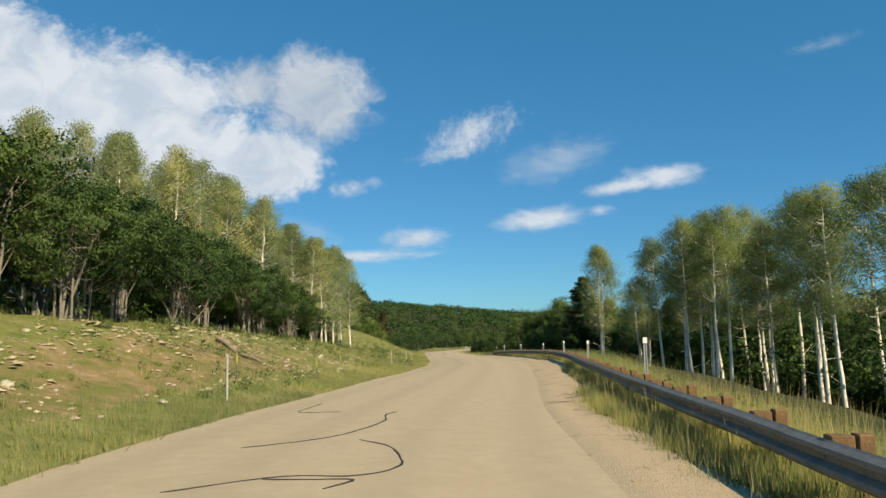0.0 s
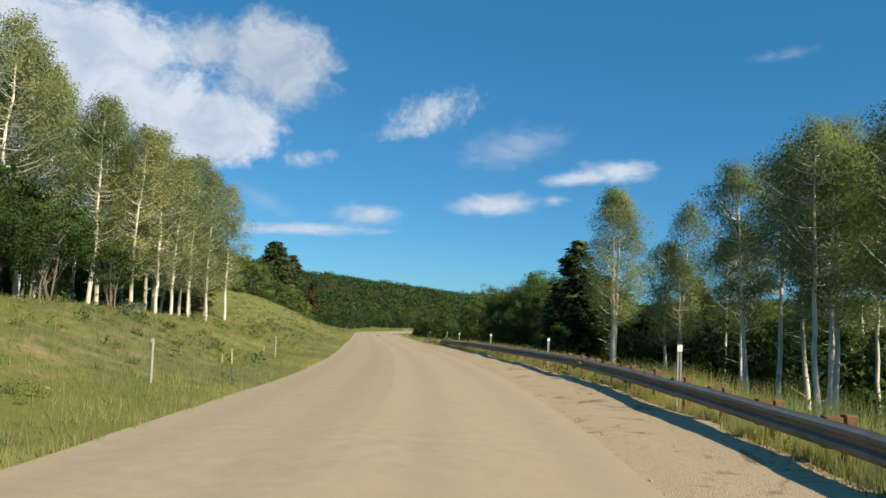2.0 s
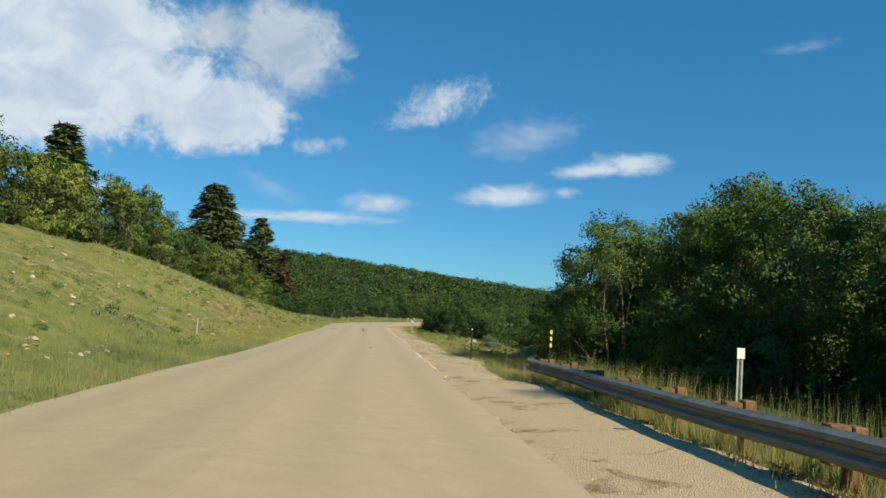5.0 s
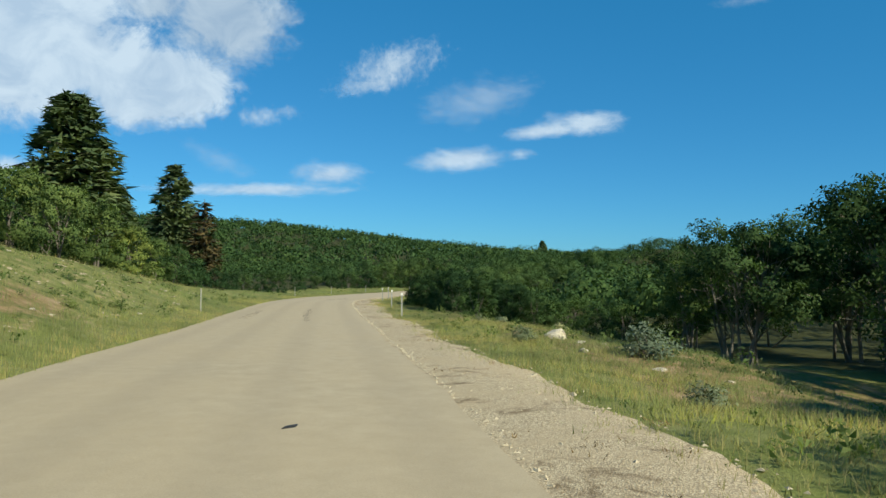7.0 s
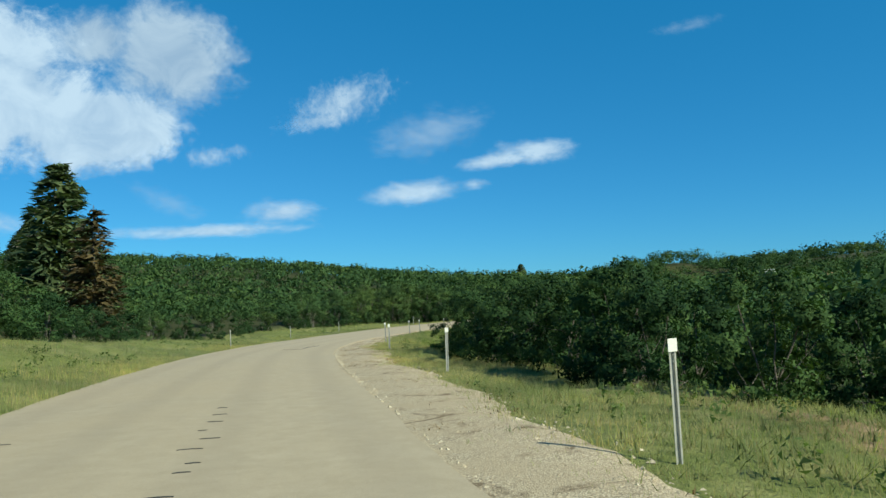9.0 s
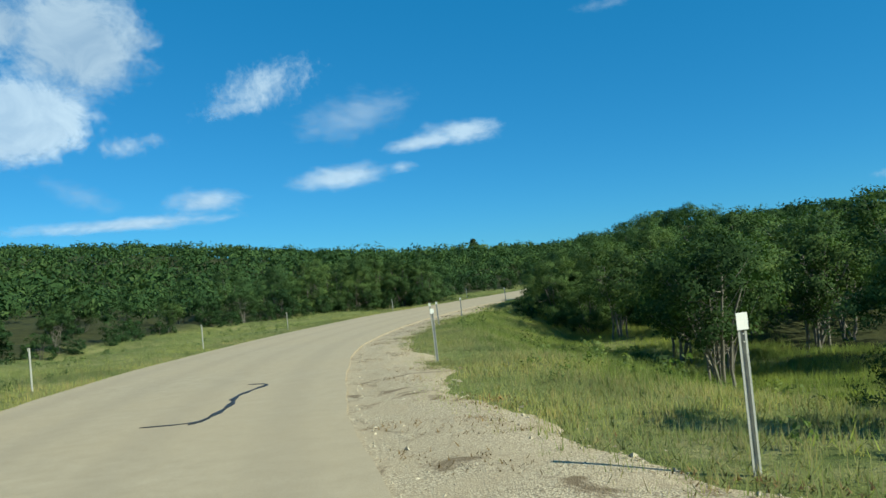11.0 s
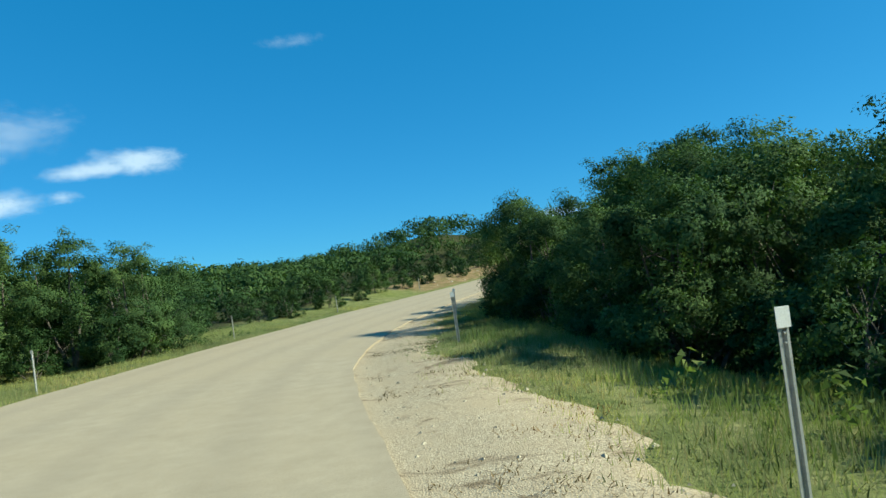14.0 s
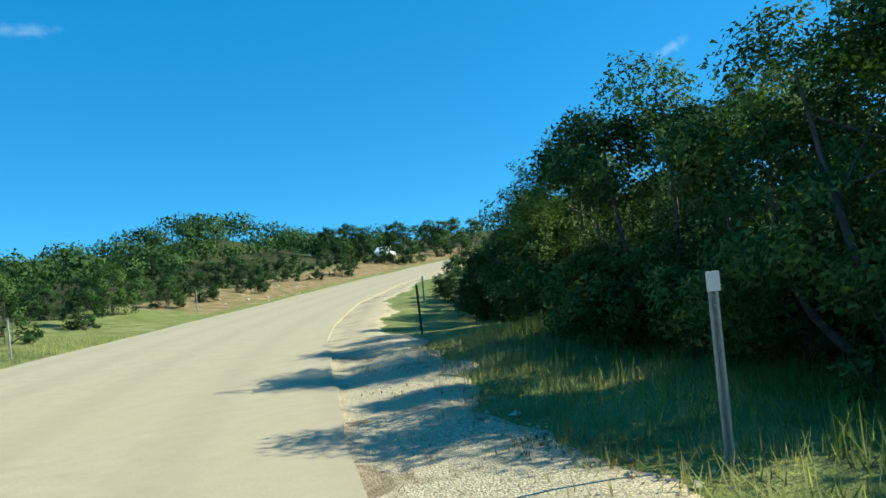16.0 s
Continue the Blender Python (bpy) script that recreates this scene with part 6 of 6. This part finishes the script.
CUMULUS = cloud_material("cumulus", 0.98, 0.55, 0.8, 0.50)
GREY_CUMULUS = cloud_material("shaded_cumulus", 0.88, 0.75, 0.8, 0.43)
CIRRUS = cloud_material("thin_cloud", 0.88, 0.85, 0.5, 0.50)
RIBBED = cloud_material("ribbed_cloud", 0.84, 1.1, 1.2, 0.48, 0.9)
VEIL = cloud_material("cloud_veil", 0.42, 1.0, 0.5, 0.45, 0.7)
SKY_R = 4500.0


def cloud(lobes, mat, label, far=SKY_R):
    """A patch of the far sky; lobes: bearing, elevation, half-widths in degrees, tilt, weight. Density fades to each lobe's rim."""
    L = np.array(lobes, float)
    b0, b1 = (L[:, 0] - L[:, 2]).min() - 2.5, (L[:, 0] + L[:, 2]).max() + 2.5
    e0, e1 = (L[:, 1] - L[:, 3]).min() - 2.5, (L[:, 1] + L[:, 3]).max() + 2.5
    n, k = 56, 32
    B, E = np.meshgrid(np.linspace(b0, b1, n), np.linspace(e0, e1, k))
    dens = np.full(B.shape, -1.0)
    for b, e, wb, we, tilt, weight in lobes:
        c, s = math.cos(radians(tilt)), math.sin(radians(tilt))
        u, v = ((B - b) * c + (E - e) * s) / wb, (-(B - b) * s + (E - e) * c) / we
        dens = np.maximum(dens, weight * (1 - np.sqrt(u * u + v * v)))
    rim = np.minimum(np.minimum(B - b0, b1 - B), np.minimum(E - e0, e1 - E)) / 1.0
    dens = np.where(rim < 1, np.minimum(dens, rim * 2 - 2), dens)
    br, er = np.radians(B), np.radians(E)
    centre = Vector((far * math.sin(radians((b0 + b1) / 2)) + 8, far * math.cos(radians((b0 + b1) / 2)) + 110, far * math.tan(radians((e0 + e1) / 2))))
    v = np.stack([far * np.sin(br) * np.cos(er) + 8, far * np.cos(br) * np.cos(er) + 110, far * np.sin(er)], -1).reshape(-1, 3) - np.array(centre)
    i, j = np.meshgrid(np.arange(k - 1), np.arange(n - 1), indexing="ij")
    q = np.stack([i * n + j, i * n + j + 1, (i + 1) * n + j + 1, (i + 1) * n + j], -1).reshape(-1, 4)
    ob = new("cloud", mesh_from("cloud", v, q, mat, True, (("puff", dens.ravel()),)))
    ob.location = centre
    tagged(ob, label, "cloud", "clouds", "structure")
    return ob


cloud([(-27, 14.4, 17, 8.8, 6, 2.0), (-15.2, 12.4, 8.6, 4.6, 9, 1.9), (-47, 15, 17, 10, 0, 2.0), (-33, 19, 9, 5, 0, 1.8)], CUMULUS, "large bright white cumulus bank")
cloud([(-10.2, 17.8, 7.4, 5.6, -8, 1.7), (-6.2, 18.2, 3.4, 1.5, 0, 1.2), (-15, 18.6, 5, 3.6, 0, 1.5)], GREY_CUMULUS, "grey-white cumulus edge")
cloud([(-7.6, 10.9, 3.4, 1.4, 5, 1.1), (-5.6, 11.3, 2.2, 1.0, 0, 1.0)], RIBBED, "small torn white cloud")
cloud([(2.4, 15.0, 6.8, 2.8, 14, 1.3), (1.4, 13.9, 6.2, 1.4, 12, 1.35)], RIBBED, "small white ribbed cloud")
cloud([(9.2, 12.7, 8.0, 3.2, 8, 1.25), (6.2, 11.7, 3.6, 1.4, 18, 0.95)], VEIL, "thin grey veil of cloud")
cloud([(14.6, 10.4, 5.6, 1.0, 6, 1.35), (17.6, 10.9, 6.0, 1.7, -2, 1.25)], CIRRUS, "long white lens-shaped cloud")
cloud([(7.8, 8.2, 6.6, 1.6, 4, 1.35), (12.8, 8.6, 2.2, 0.8, 0, 1.0)], CIRRUS, "flat white streak of cloud")
cloud([(-2.2, 6.8, 5.0, 1.6, 0, 1.3), (-7.5, 5.4, 13, 0.9, 2, 1.35), (-24, 5.8, 9, 1.6, 0, 1.3)], CIRRUS, "low flat bands of white cloud")
cloud([(-10.5, 7.6, 6.5, 1.8, -25, 0.95)], VEIL, "faint low cloud haze")
cloud([(29.6, 19.0, 5.2, 1.1, 5, 1.0)], VEIL, "faint thin streak of cloud")
cloud([(76.7, 16.1, 2.6, 0.9, 25, 1.0)], VEIL, "small faint streak of cloud")
cloud([(48.0, 4.4, 4, 0.8, 0, 1.2)], CIRRUS, "low white cloud on the hilltop")
